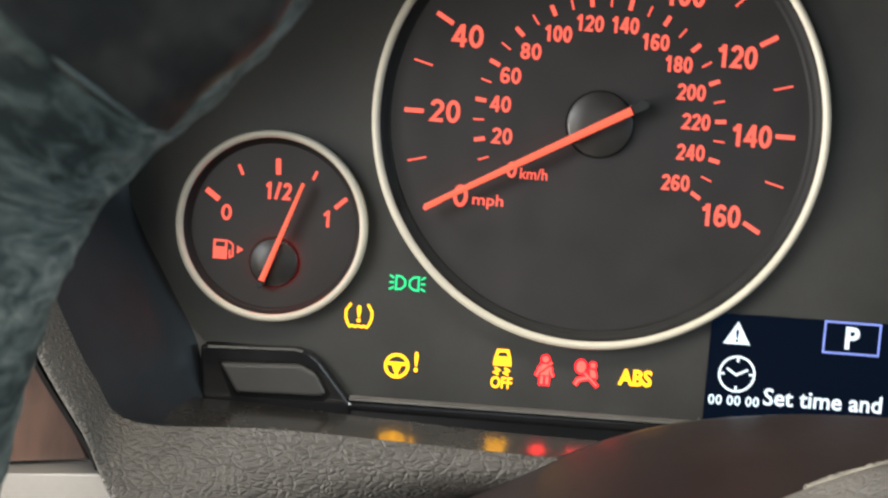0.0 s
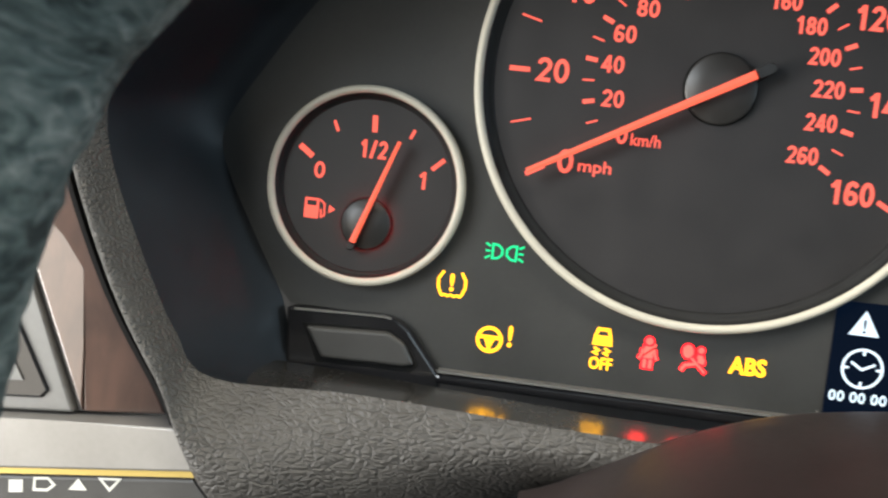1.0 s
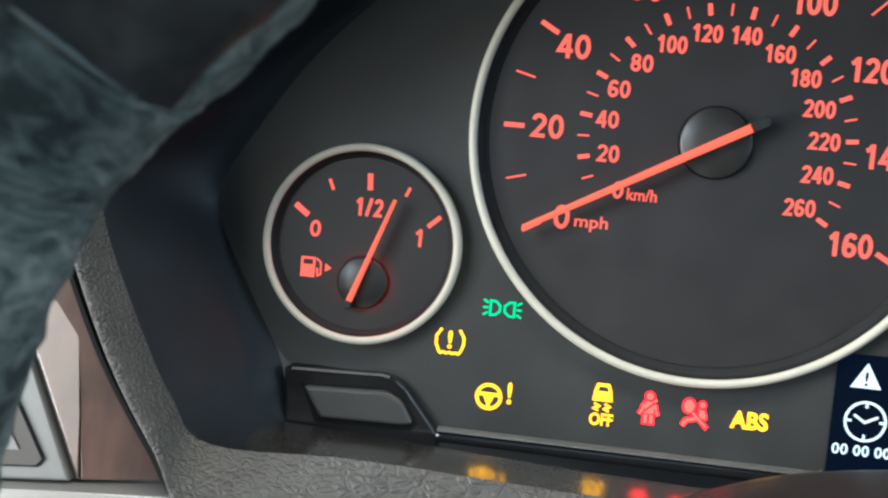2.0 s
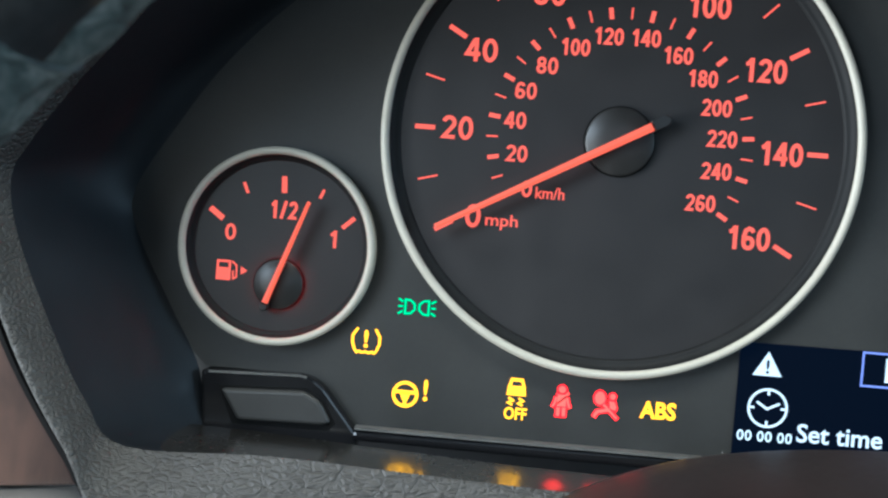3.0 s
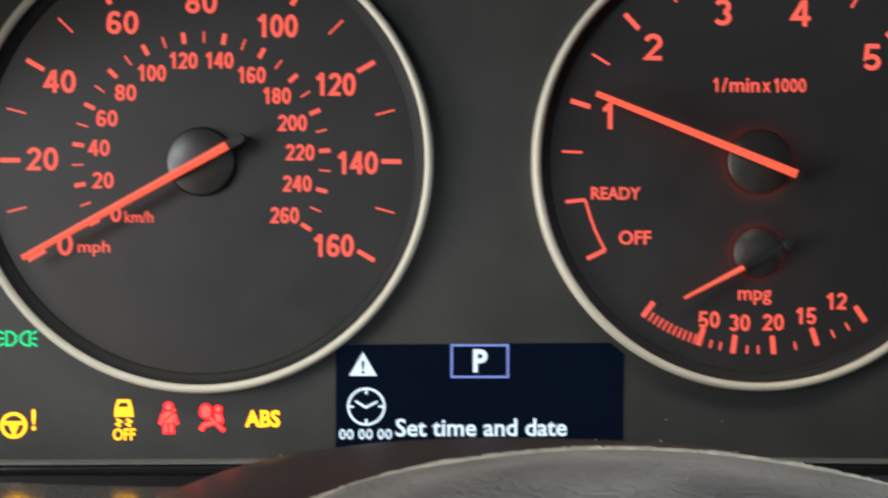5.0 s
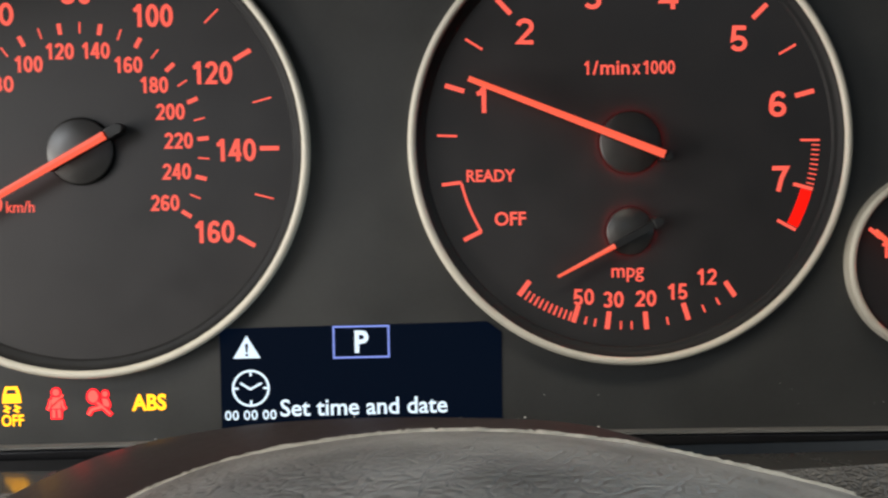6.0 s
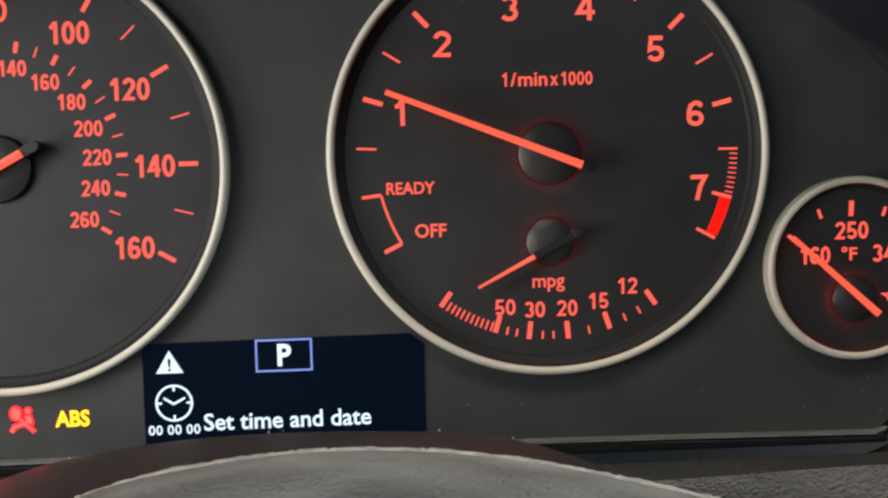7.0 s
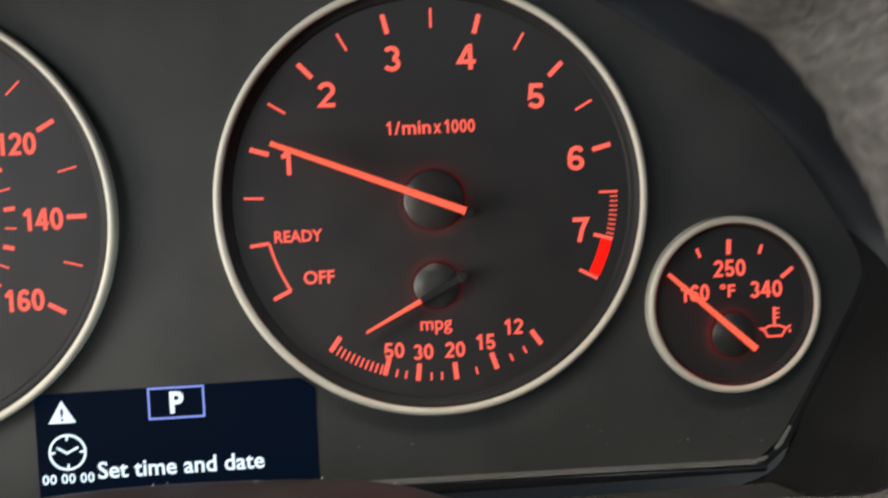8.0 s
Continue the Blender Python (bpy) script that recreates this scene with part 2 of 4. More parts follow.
def thing(name, label, category, group="", kind="", at=(0, 0, 0)):
    ob = new(name)
    ob.empty_display_size = 0.01
    return tagged(ob, label, category, group, kind)


def lathe(profile, cx, cz, segs=96):
    """A body turned about the axis that faces the driver: profile of (radius, y)."""
    bm = bmesh.new()
    loops = []
    for r, y in profile:
        loops.append([bm.verts.new(((cx + r * math.cos(2 * math.pi * k / segs)) / 1000, y / 1000, (cz + r * math.sin(2 * math.pi * k / segs)) / 1000)) for k in range(segs)])
    for a, b in zip(loops, loops[1:]):
        for k in range(segs):
            bm.faces.new((a[k], a[(k + 1) % segs], b[(k + 1) % segs], b[k]))
    return bm


def disc(r, cx, cz, y0, y1, edge=0.0, segs=72):
    """A capped round plate, its front at y0 with a softened edge."""
    prof = [(r, y1), (r, y0 + edge), (r - edge, y0)] if edge else [(r, y1), (r, y0)]
    bm = lathe(prof, cx, cz, segs)
    bm.verts.ensure_lookup_table()
    bm.faces.new([bm.verts[len(bm.verts) - segs + k] for k in range(segs)])
    bm.faces.new([bm.verts[k] for k in range(segs)])
    return bm


def prism(points, y0, y1, bm=None):
    """A flat polygon of (x, z), y0 (front) to y1 (back)."""
    bm = bm or bmesh.new()
    f = [bm.verts.new((x / 1000, y0 / 1000, z / 1000)) for x, z in points]
    b = [bm.verts.new((x / 1000, y1 / 1000, z / 1000)) for x, z in points]
    bm.faces.new(f)
    bm.faces.new(b[::-1])
    for k in range(len(f)):
        j = (k + 1) % len(f)
        bm.faces.new((f[k], b[k], b[j], f[j]))
    return bm


def soft_prism(points, y0, y1, edge=0.5):
    """A flat block with rounded front and side edges."""
    bm = prism(points, y0, y1)
    bmesh.ops.bevel(bm, geom=[e for e in bm.edges if min(v.co.y for v in e.verts) < (y0 + 0.01) / 1000], offset=edge / 1000, segments=3, profile=0.5, affect="EDGES")
    return bm


def stroke(points, w, y0, y1, bm=None, closed=False):
    """A line of width w through (x, z) points, as a row of joined boxes with mitred corners."""
    bm = bm or bmesh.new()
    n = len(points)
    left, right = [], []
    for k in range(n):
        p = Vector(points[k])
        a = Vector(points[k - 1]) if (k or closed) else None
        c = Vector(points[(k + 1) % n]) if (k < n - 1 or closed) else None
        d1 = (p - a).normalized() if a is not None else (c - p).normalized()
        d2 = (c - p).normalized() if c is not None else d1
        d = (d1 + d2).normalized() if (d1 + d2).length > 1e-6 else d1
        m = Vector((-d.y, d.x))
        s = min(2.0, 1 / max(0.3, m.dot(Vector((-d1.y, d1.x)))))
        left.append(p + m * w / 2 * s)
        right.append(p - m * w / 2 * s)
    lf, rf, lb, rb = [[bm.verts.new((p.x / 1000, y / 1000, p.y / 1000)) for p in side] for side, y in ((left, y0), (right, y0), (left, y1), (right, y1))]
    for k in range(n if closed else n - 1):
        j = (k + 1) % n
        bm.faces.new((lf[k], lf[j], rf[j], rf[k]))
        bm.faces.new((lb[k], rb[k], rb[j], lb[j]))
        bm.faces.new((lf[k], lb[k], lb[j], lf[j]))
        bm.faces.new((rf[k], rf[j], rb[j], rb[k]))
    if not closed:
        bm.faces.new((lf[0], rf[0], rb[0], lb[0]))
        bm.faces.new((lf[-1], lb[-1], rb[-1], rf[-1]))
    return bm


def arc(cx, cz, r, a0, a1, steps=16):
    return [(cx + r * math.cos(radians(a0 + (a1 - a0) * k / steps)), cz + r * math.sin(radians(a0 + (a1 - a0) * k / steps))) for k in range(steps + 1)]


def oval(cx, cz, rx, rz, a0, a1, steps=14):
    return [(cx + rx * math.cos(radians(a0 + (a1 - a0) * k / steps)), cz + rz * math.sin(radians(a0 + (a1 - a0) * k / steps))) for k in range(steps + 1)]


def figure_lines(ch):
    """The centre lines of a figure in a box 0.58 wide and 1 high: (points, closed)."""
    if ch == "0":
        return [(oval(0.29, 0.5, 0.205, 0.415, 0, 360, 28)[:-1], True)]
    if ch == "1":
        return [([(0.36, 0.0), (0.36, 1.0)], False), ([(0.10, 0.73), (0.22, 0.77), (0.33, 0.93)], False)]
    if ch == "2":
        return [(oval(0.29, 0.69, 0.2, 0.225, 170, -35) + [(0.10, 0.085), (0.54, 0.085)], False)]
    if ch == "3":
        return [(oval(0.28, 0.71, 0.185, 0.205, 155, -75) , False), (oval(0.28, 0.295, 0.205, 0.21, 80, -155), False)]
    if ch == "4":
        return [([(0.36, 0.93), (0.075, 0.31), (0.57, 0.31)], False), ([(0.41, 0.0), (0.41, 1.0)], False)]
    if ch == "5":
        return [([(0.52, 0.915), (0.16, 0.915), (0.12, 0.47)] + oval(0.285, 0.31, 0.205, 0.225, 115, -155), False)]
    if ch in "69":
        lines = [(oval(0.29, 0.30, 0.2, 0.215, 0, 360, 22)[:-1], True), ([(0.09, 0.32), (0.095, 0.58), (0.16, 0.82), (0.30, 0.915), (0.42, 0.88), (0.49, 0.76)], False)]
        return lines if ch == "6" else [([(0.58 - x, 1 - z) for x, z in p], c) for p, c in lines]
    if ch == "7":
        return [([(0.04, 0.915), (0.52, 0.915), (0.36, 0.55), (0.24, 0.0)], False)]
    if ch == "8":
        return [(oval(0.29, 0.72, 0.175, 0.195, 0, 360, 22)[:-1], True), (oval(0.29, 0.29, 0.2, 0.205, 0, 360, 22)[:-1], True)]
    if ch == "/":
        return [([(0.14, 0.0), (0.44, 1.0)], False)]
    return []


def figures(name, body, x, z, w, h, mat, parent, y=-0.05, weight=0.172, gap=0.07):
    """Upright grotesque figures, w by h millimetres about (x, z)."""
    total = len(body) * 0.58 + (len(body) - 1) * gap
    if body == "1":
        total = 0.40
    k, bm, at = w / total, bmesh.new(), -total / 2 - (0.05 if body == "1" else 0)
    for n, ch in enumerate(body):
        for pts, closed in figure_lines(ch):
            m = n * 0.0015
            stroke([(x + (at + px) * k, z + (pz - 0.5) * h) for px, pz in pts], weight * h, y - m, y + 0.045, bm, closed)
        at += 0.58 + gap
    return part(name, bm, mat, parent)


def lettering(name, body, x, z, w, h, mat, parent, y=-0.05, bold=0.02, lean=0.0):
    """Raised print of the built-in font, w by h millimetres about (x, z)."""
    c = bpy.data.curves.new(name, "FONT")
    c.body, c.size, c.offset, c.extrude, c.resolution_u = body, 1.0, bold, 0.01, 3
    tmp = bpy.data.objects.new(name, c)
    me = bpy.data.meshes.new_from_object(tmp)
    bpy.data.objects.remove(tmp)
    bpy.data.curves.remove(c)
    co = np.empty(len(me.vertices) * 3)
    me.vertices.foreach_get("co", co)
    co = co.reshape(-1, 3)
    lo, hi = co.min(0), co.max(0)
    u = (co - (lo + hi) / 2) / np.maximum(hi - lo, 1e-6)
    out = np.stack([(x + u[:, 0] * w) / 1000, np.where(u[:, 2] > 0, y, y + 0.045) / 1000, (z + u[:, 1] * h) / 1000], 1)
    me.vertices.foreach_set("co", out.ravel())
    bm = bmesh.new()
    bm.from_mesh(me)
    bpy.data.meshes.remove(me)
    bmesh.ops.remove_doubles(bm, verts=bm.verts[:], dist=1e-7)
    return part(name, bm, mat, parent)


def tick(parent, cx, cz, r0, r1, deg, w, mat, name="tick", y=-0.05):
    a = radians(deg)
    p, q = (cx + r0 * math.cos(a), cz + r0 * math.sin(a)), (cx + r1 * math.cos(a), cz + r1 * math.sin(a))
    return part(name, stroke([p, q], w, y, y + 0.045), mat, parent)


def needle(parent, tip, tail, w_tip, w_tail, y, mat, tail_len=0.0, name="needle"):
    """A pointer bar with a raised spine, and a dark counterweight behind it."""
    t, e = Vector(tip), Vector(tail)
    d = (e - t).normalized()
    m = Vector((-d.y, d.x))
    bm = bmesh.new()
    ring = [t + m * w_tip / 2, e + m * w_tail / 2, e - m * w_tail / 2, t - m * w_tip / 2]
    lo = [bm.verts.new((p.x / 1000, (y + 0.9) / 1000, p.y / 1000)) for p in ring]
    hi = [bm.verts.new((p.x / 1000, y / 1000, p.y / 1000)) for p in ring]
    s0, s1 = t + d * 0.4, e - d * 0.2
    sp = [bm.verts.new((p.x / 1000, (y - 0.25) / 1000, p.y / 1000)) for p in (s0, s1)]
    bm.faces.new(lo[::-1])
    for k in range(4):
        bm.faces.new((lo[k], lo[(k + 1) % 4], hi[(k + 1) % 4], hi[k]))
    bm.faces.new((hi[0], hi[1], sp[1], sp[0]))
    bm.faces.new((hi[1], hi[2], sp[1]))
    bm.faces.new((hi[2], hi[3], sp[0], sp[1]))
    bm.faces.new((hi[3], hi[0], sp[0]))
    ob = part(name, bm, mat, parent, "glowing orange-red pointer")
    if tail_len:
        q = e + d * tail_len
        part("needle_tail", prism([e + m * w_tail * 0.55, q + m * w_tail * 0.7, q - m * w_tail * 0.7, e - m * w_tail * 0.55], y, y + 1.2), M_TIP, ob, "dark pointer counterweight")
    return ob


def hub_cap(parent, cx, cz, r, height, shine):
    """A low domed cap over a lit collar that spills a little light on the dial."""
    prof = [(r - 0.3, 0.3), (r - 0.3, -height + 0.35), (r, -height + 0.3), (r, -height), (r - 0.12, -height - 0.16), (r - 0.4, -height - 0.26), (r * 0.75, -height - 0.8), (r * 0.45, -height - 1.2), (r * 0.1, -height - 1.38)]
    bm = lathe(prof, cx, cz, 64)
    bm.verts.ensure_lookup_table()
    bm.faces.new([bm.verts[len(bm.verts) - 64 + k] for k in range(64)])
    cap = part("hub_cap", bm, M_HUB, parent, "round black needle hub", smooth=True)
    part("hub_groove", lathe([(r - 0.35, -0.03), (r + 0.35, -0.03), (r + 0.35, 0.3)], cx, cz, 64), M_BLACK, cap, "black groove round the hub")
    if shine:
        part("light_collar", lathe([(r - 0.28, -0.04), (r - 0.28, -height + 0.32)], cx, cz, 48), shine, cap, "red light leaking under the hub")


def needle_fin(parent, p, q, w, y0, y1, knob=0.0):
    """The dark upright web that carries a pointer over its hub, with a rounded counterweight past its end."""
    a, b = Vector(p), Vector(q)
    d = (b - a).normalized()
    m = Vector((-d.y, d.x))
    bm = prism([a + m * w / 2, b + m * w / 2, b - m * w / 2, a - m * w / 2], y0, y1)
    fin = part("needle_web", bm, M_TIP, parent, "dark web under the pointer")
    if knob:
        c = b + d * knob
        half = [c + (d * math.cos(k) + m * math.sin(k)) * w * 0.72 for k in [math.pi * (0.5 - j / 10) for j in range(11)]]
        part("counterweight", soft_prism([b + m * w * 0.8] + half + [b - m * w * 0.8], y0 - 0.5, y0 + 2.6, 0.3), M_TIP, fin, "black needle counterweight")
    return fin


def bezel(parent, cx, cz, r, width, well):
    """The silver ring with its rounded section and the dark conical well inside it."""
    prof = [(r, 0.6), (r, -2.2)]
    for k in range(9):
        a = math.pi * k / 8
        prof.append((r - width / 2 + width / 2 * math.cos(a), -2.2 - width * 0.5 * math.sin(a)))
    part("chrome_ring", lathe(prof, cx, cz, 128), M_RING, parent, "satin silver trim ring", smooth=True)
    inner = r - width
    part("ring_well", lathe([(inner + 0.02, -2.3), (inner - 0.15, -1.8), (inner - well * 0.6, -0.7), (inner - well * 0.7, -0.75), (inner - well, 0.05), (inner - well, 0.5)], cx, cz, 128), M_WELL, parent, "black stepped inner well", smooth=True)
    part("dial_face", disc(inner - well + 0.1, cx, cz, 0.0, 0.5), M_DIAL, parent, "matt black dial face")


# ---------------------------------------------------------------- instrument panel and dash
MID = 60.2


def both_sides(half):
    """A closed loop from its left half, bottom middle to top middle, mirrored about the panel's middle."""
    return half + [(2 * MID - p[0], *p[1:]) for p in half[-2:0:-1]]


PANEL = [(60.2, -74), (-20, -74), (-60, -73), (-80, -68), (-86.0, -53.5), (-92.6, -42), (-100.8, -27.0), (-102, -18), (-94, -4), (-83.5, 11), (-69, 25.5), (-52, 36.5), (-34.5, 46.5), (0, 56), (60.2, 58)]
LIP = [(60.2, -67.0), (-12, -66.5), (-60, -65.2), (-89.5, -65.8), (-97.5, -58), (-103.6, -47.5), (-112, -29.5), (-114.5, -18), (-111.5, -11), (-103, 1), (-91, 13), (-72, 31), (-46, 50), (-5, 65), (60.2, 71)]
OUTER = [(60.2, -79, -15), (-12, -79, -15), (-44, -88, -22), (-80.5, -89, -38), (-96.0, -68.2, -37), (-107.8, -50.5, -36), (-117.2, -30, -35), (-120, -18, -35), (-117, -8, -35), (-108, 5, -35), (-97, 18, -35), (-78, 37, -35), (-50, 57, -35), (-7, 73, -35), (60.2, 79, -35)]


def smooth_loop(points, sub=6):
    """A closed Catmull-Rom curve through points of any dimension."""
    pts = [Vector(p) for p in points]
    n, out = len(pts), []
    for k in range(n):
        a, b, c, d = pts[k - 1], pts[k], pts[(k + 1) % n], pts[(k + 2) % n]
        for s in range(sub):
            t = s / sub
            out.append(0.5 * ((2 * b) + (c - a) * t + (2 * a - 5 * b + 4 * c - d) * t * t + (3 * b - a - 3 * c + d) * t ** 3))
    return out


def loft(loops, bm=None):
    bm = bm or bmesh.new()
    rows = [[bm.verts.new((p[0] / 1000, p[1] / 1000, p[2] / 1000)) for p in loop] for loop in loops]
    n = len(rows[0])
    for a, b in zip(rows, rows[1:]):
        for k in range(n):
            bm.faces.new((a[k], a[(k + 1) % n], b[(k + 1) % n], b[k]))
    return bm


pan3 = smooth_loop([(x, 0.7, z) for x, z in both_sides(PANEL)])


def lip_y(z):
    return -30.0 - 28.0 * max(0.0, min(1.0, (z - 5) / 60))


lip3 = smooth_loop([(x, lip_y(z), z) for x, z in both_sides(LIP)])
out3 = smooth_loop([(x, y, z) for x, z, y in both_sides([(px, pz, py - 28.0 * max(0.0, min(1.0, (pz - 5) / 60))) for px, pz, py in OUTER])])
cluster = thing("instrument_cluster", "black instrument cluster panel under the dash hood", "instrument panel", kind="structure")
flat = [(p.x, p.z) for p in pan3 if p.z > -52]
plate = [(60.2, -65.2), (-20, -65.2), (-50, -65.3), (-56, -60), (-62, -54.5), (-84, -54.5)] + flat + [(201.4, -61.2), (196, -65.8), (150, -65.3), (100, -65.2)]
bm = bmesh.new()
prism(plate, 0.7, 4.0, bm)
part("panel", bm, M_PANEL, cluster, "matt dark grey panel")
hood = thing("dash_hood", "black moulded hood round the instrument cluster", "dash hood", kind="structure")


def wall_row(t):
    """One line of the hood wall: a crease along the lower sides, a wide sweep out of the panel above them."""
    row = []
    for p, q in zip(pan3, lip3):
        u = max(0.0, min(1.0, (p.z + 30) / 24))
        u = 0.3 + 0.7 * u * u * (3 - 2 * u)
        drop = -2.6 * math.sin(math.pi * t) * max(0.0, min(1.0, (-60 - p.z) / 8))
        across, deep = t * (1 - u) + math.sin(t * math.pi / 2) * u, t * (1 - u) + (1 - math.cos(t * math.pi / 2)) * u
        row.append(Vector((p.x + (q.x - p.x) * across, p.y + (q.y - p.y) * deep, p.z + (q.z - p.z) * across + drop)))
    return row


part("hood_wall", loft([wall_row(k / 14) for k in range(15)]), M_HOOD, hood, "soft black hood wall", smooth=True)


def swell(t):
    return [p.lerp(q, t) + Vector((0, -6.0 * math.sin(math.pi * t) * 1.15, 0)) for p, q in zip(lip3, out3)]


part("leather_roll", loft([swell(k / 12) for k in range(13)]), M_LEATHER, hood, "grey grained leather edge roll", smooth=True)

# the ledge: it runs deeper under the trip button than under the dials
bm, rows = bmesh.new(), []
for k in range(41):
    u = k / 40
    x = -93 + 295 * u
    back = float(np.interp(x, [-93, -70, -49, -21, 20], [-2.7, -4.5, -8.0, -11.3, -12.3]))
    rise = float(np.interp(x, [-93, -60, -21, 20], [-66.9, -67.0, -67.4, -67.9]))
    profile = [(back, rise), (back - 0.25, rise + 0.45), (back - 0.9, rise + 0.6), (-22.0, -69.5), (-27.0, -70.6)]
    rows.append([bm.verts.new((min(x, 192.4 + 0.9 * (-12 - y)) / 1000, y / 1000, z / 1000)) for y, z in profile])
for a, b in zip(rows, rows[1:]):
    for k in range(4):
        bm.faces.new((a[k], b[k], b[k + 1], a[k + 1]))
part("shelf", bm, M_SHELF, hood, "smooth dark ledge below the dials", smooth=True)
part("panel_edge", soft_prism([(-51, -64.9), (100, -64.9), (197.5, -66.1), (197.5, -68.2), (-51, -67.3)], -2.4, 3.0, 1.0), M_GLOSS, cluster, "glossy black lower edge")
part("panel_edge", stroke([(197.0, -66.4), (201.9, -62.4), (223.2, -25), (229.2, -9)], 1.3, -1.2, 3.0), M_GLOSS, cluster, "glossy black side edge")
part("lower_dash", prism([(-100, -80), (-60, -76), (220, -76), (240, -160), (-100, -160)], -14.0, -4), M_HOOD, hood, "dark lower dash panel")
roll_edge = [p for p in out3 if p.x < -70 and -88 < p.z < 20]
gap_pts = []
for a, b in zip(roll_edge, roll_edge[1:]):
    d = Vector((b.x - a.x, b.z - a.z)).normalized()
    gap_pts.append((a.x - d.y * 1.4, a.z + d.x * 1.4))
part("gap_seal", stroke(gap_pts, 0.9, -36.2, -28), M_BLACK, hood, "black gap beside the leather roll")
# black sheet added just over the right hood wall to darken it
inset = [k for k, p in enumerate(pan3) if p.x > 190 and -72 < p.z < -10]
bm, rows = bmesh.new(), []
for step in range(7):
    row = []
    for k in inset:
        p = wall_row(0.97 * step / 6 * max(0.05, min(1.0, (-10 - pan3[k].z) / 40)))[k]
        row.append(bm.verts.new(((p.x - 0.1) / 1000, (p.y - 0.25) / 1000, p.z / 1000)))
    rows.append(row)
for a, b in zip(rows, rows[1:]):
    for k in range(len(inset) - 1):
        bm.faces.new((a[k], a[k + 1], b[k + 1], b[k]))
part("wall_dark_sheet", bm, M_BLACK, hood, "black sheet added over the hood wall to darken it", smooth=True)
# the shine along the panel's edges, drawn as pale lines
part("panel_edge_shine", stroke([(-50.4, -64.5), (100, -64.4), (150, -65.0), (194.4, -65.7)], 0.5, -2.6, 0.4), M_EDGE_SHINE, cluster, "pale line for the shine on the panel's edge")
part("panel_edge_shine", stroke([(194.4, -65.9), (199.0, -64.8), (201.6, -61.5), (204.4, -57.3), (211.6, -45.2), (219.1, -31.9), (223.9, -23.0), (226.0, -17.0)], 0.5, -1.1, 0.5), M_EDGE_SHINE, cluster, "pale line for the shine on the panel's side edge")

# steering column: gaiter hump and the grained shroud in front of it
def hump(section, rows, steps=48):
    """A bridge: one cross-section of (x, z), carried along rows of (y, lift, spread)."""
    xs, zs = zip(*section)
    mid_x, bm, grid = (xs[0] + xs[-1]) / 2, bmesh.new(), []
    for y, lift, spread in rows:
        line = []
        for k in range(steps + 1):
            x = xs[0] + (xs[-1] - xs[0]) * k / steps
            h = (xs[-1] - xs[0]) / steps
            z = sum(float(np.interp(x + d * h, xs, zs)) for d in range(-2, 3)) / 5
            line.append(bm.verts.new(((mid_x + (x - mid_x) * spread) / 1000, y / 1000, (z + lift) / 1000)))
        grid.append(line)
    for a, b in zip(grid, grid[1:]):
        for k in range(steps):
            bm.faces.new((a[k], a[k + 1], b[k + 1], b[k]))
    return bm


GAITER = [(-30, -80), (-10.6, -68.5), (-2.5, -64.4), (3, -61.9), (11, -58.7), (20, -56.7), (33, -54.6), (46, -53.5), (66, -53.2), (90, -54.1), (104.5, -55.4), (112.4, -57.7), (119, -60.1), (128.3, -64.2), (145, -73)]
SHROUD = [(14, -62), (24, -56.5), (34, -52.2), (40, -49.8), (51.6, -48.0), (60, -46.8), (70, -46.1), (80, -46.2), (91.4, -47.1), (104.5, -49.1), (113, -51.1), (122, -53.6), (134, -56.5), (150, -62)]
gaiter = thing("column_gaiter", "dark brown column gaiter below the instrument cluster", "column gaiter")
part("front_fold", hump(GAITER, [(-6, -11, 0.95), (-12, -7, 0.97), (-20, -3.4, 0.99), (-26, -1.3, 1), (-31, -0.2, 1)]), M_GAITER, gaiter, "fold that dips behind the panel", smooth=True)
part("cover", hump(GAITER, [(-31, -0.2, 1), (-38, 0, 1), (-50, -1.5, 1), (-66, -3.5, 1), (-78, -6.5, 1)]), M_GAITER, gaiter, smooth=True)
shroud = tagged(part("steering_column_shroud", hump(SHROUD, [(-73.5, -8, 0.97), (-74, -3, 0.985), (-74.6, -0.8, 0.995), (-75.6, 0, 1), (-78, 0.4, 1), (-86, 1.5, 1), (-95, 2.6, 1), (-110, 3.0, 1), (-130, 0, 1), (-150, -5, 1)]), M_SHROUD, None, smooth=True),
    "grey grained plastic steering column shroud, dusty", "column shroud")

# bead along the shroud's edge: dust and the edge's highlight in one pale colour
bm, bead = bmesh.new(), []
xs, zs = zip(*SHROUD)
for k in range(181):
    x = 26 + 112 * k / 180
    z = sum(float(np.interp(x + d * 2.8, xs, zs)) for d in range(-4, 5)) / 9 - 0.25 + 0.12 * noise.noise(Vector((x * 0.7, 0, 0)))
    fat = 0.72 + 0.35 * noise.noise(Vector((x * 1.4, 7, 0))) + 0.2 * noise.noise(Vector((x * 0.25, 2, 0)))
    bead.append([bm.verts.new((x / 1000, (-74.8 + fat * math.cos(q)) / 1000, (z + fat * math.sin(q)) / 1000)) for q in [2 * math.pi * j / 8 for j in range(8)]])
for a, b in zip(bead, bead[1:]):
    for j in range(8):
        bm.faces.new((a[j], a[(j + 1) % 8], b[(j + 1) % 8], b[j]))
part("edge_bead", bm, M_BEAD, shroud, "pale dusty edge of the shroud, its highlight put in the colour", smooth=True)

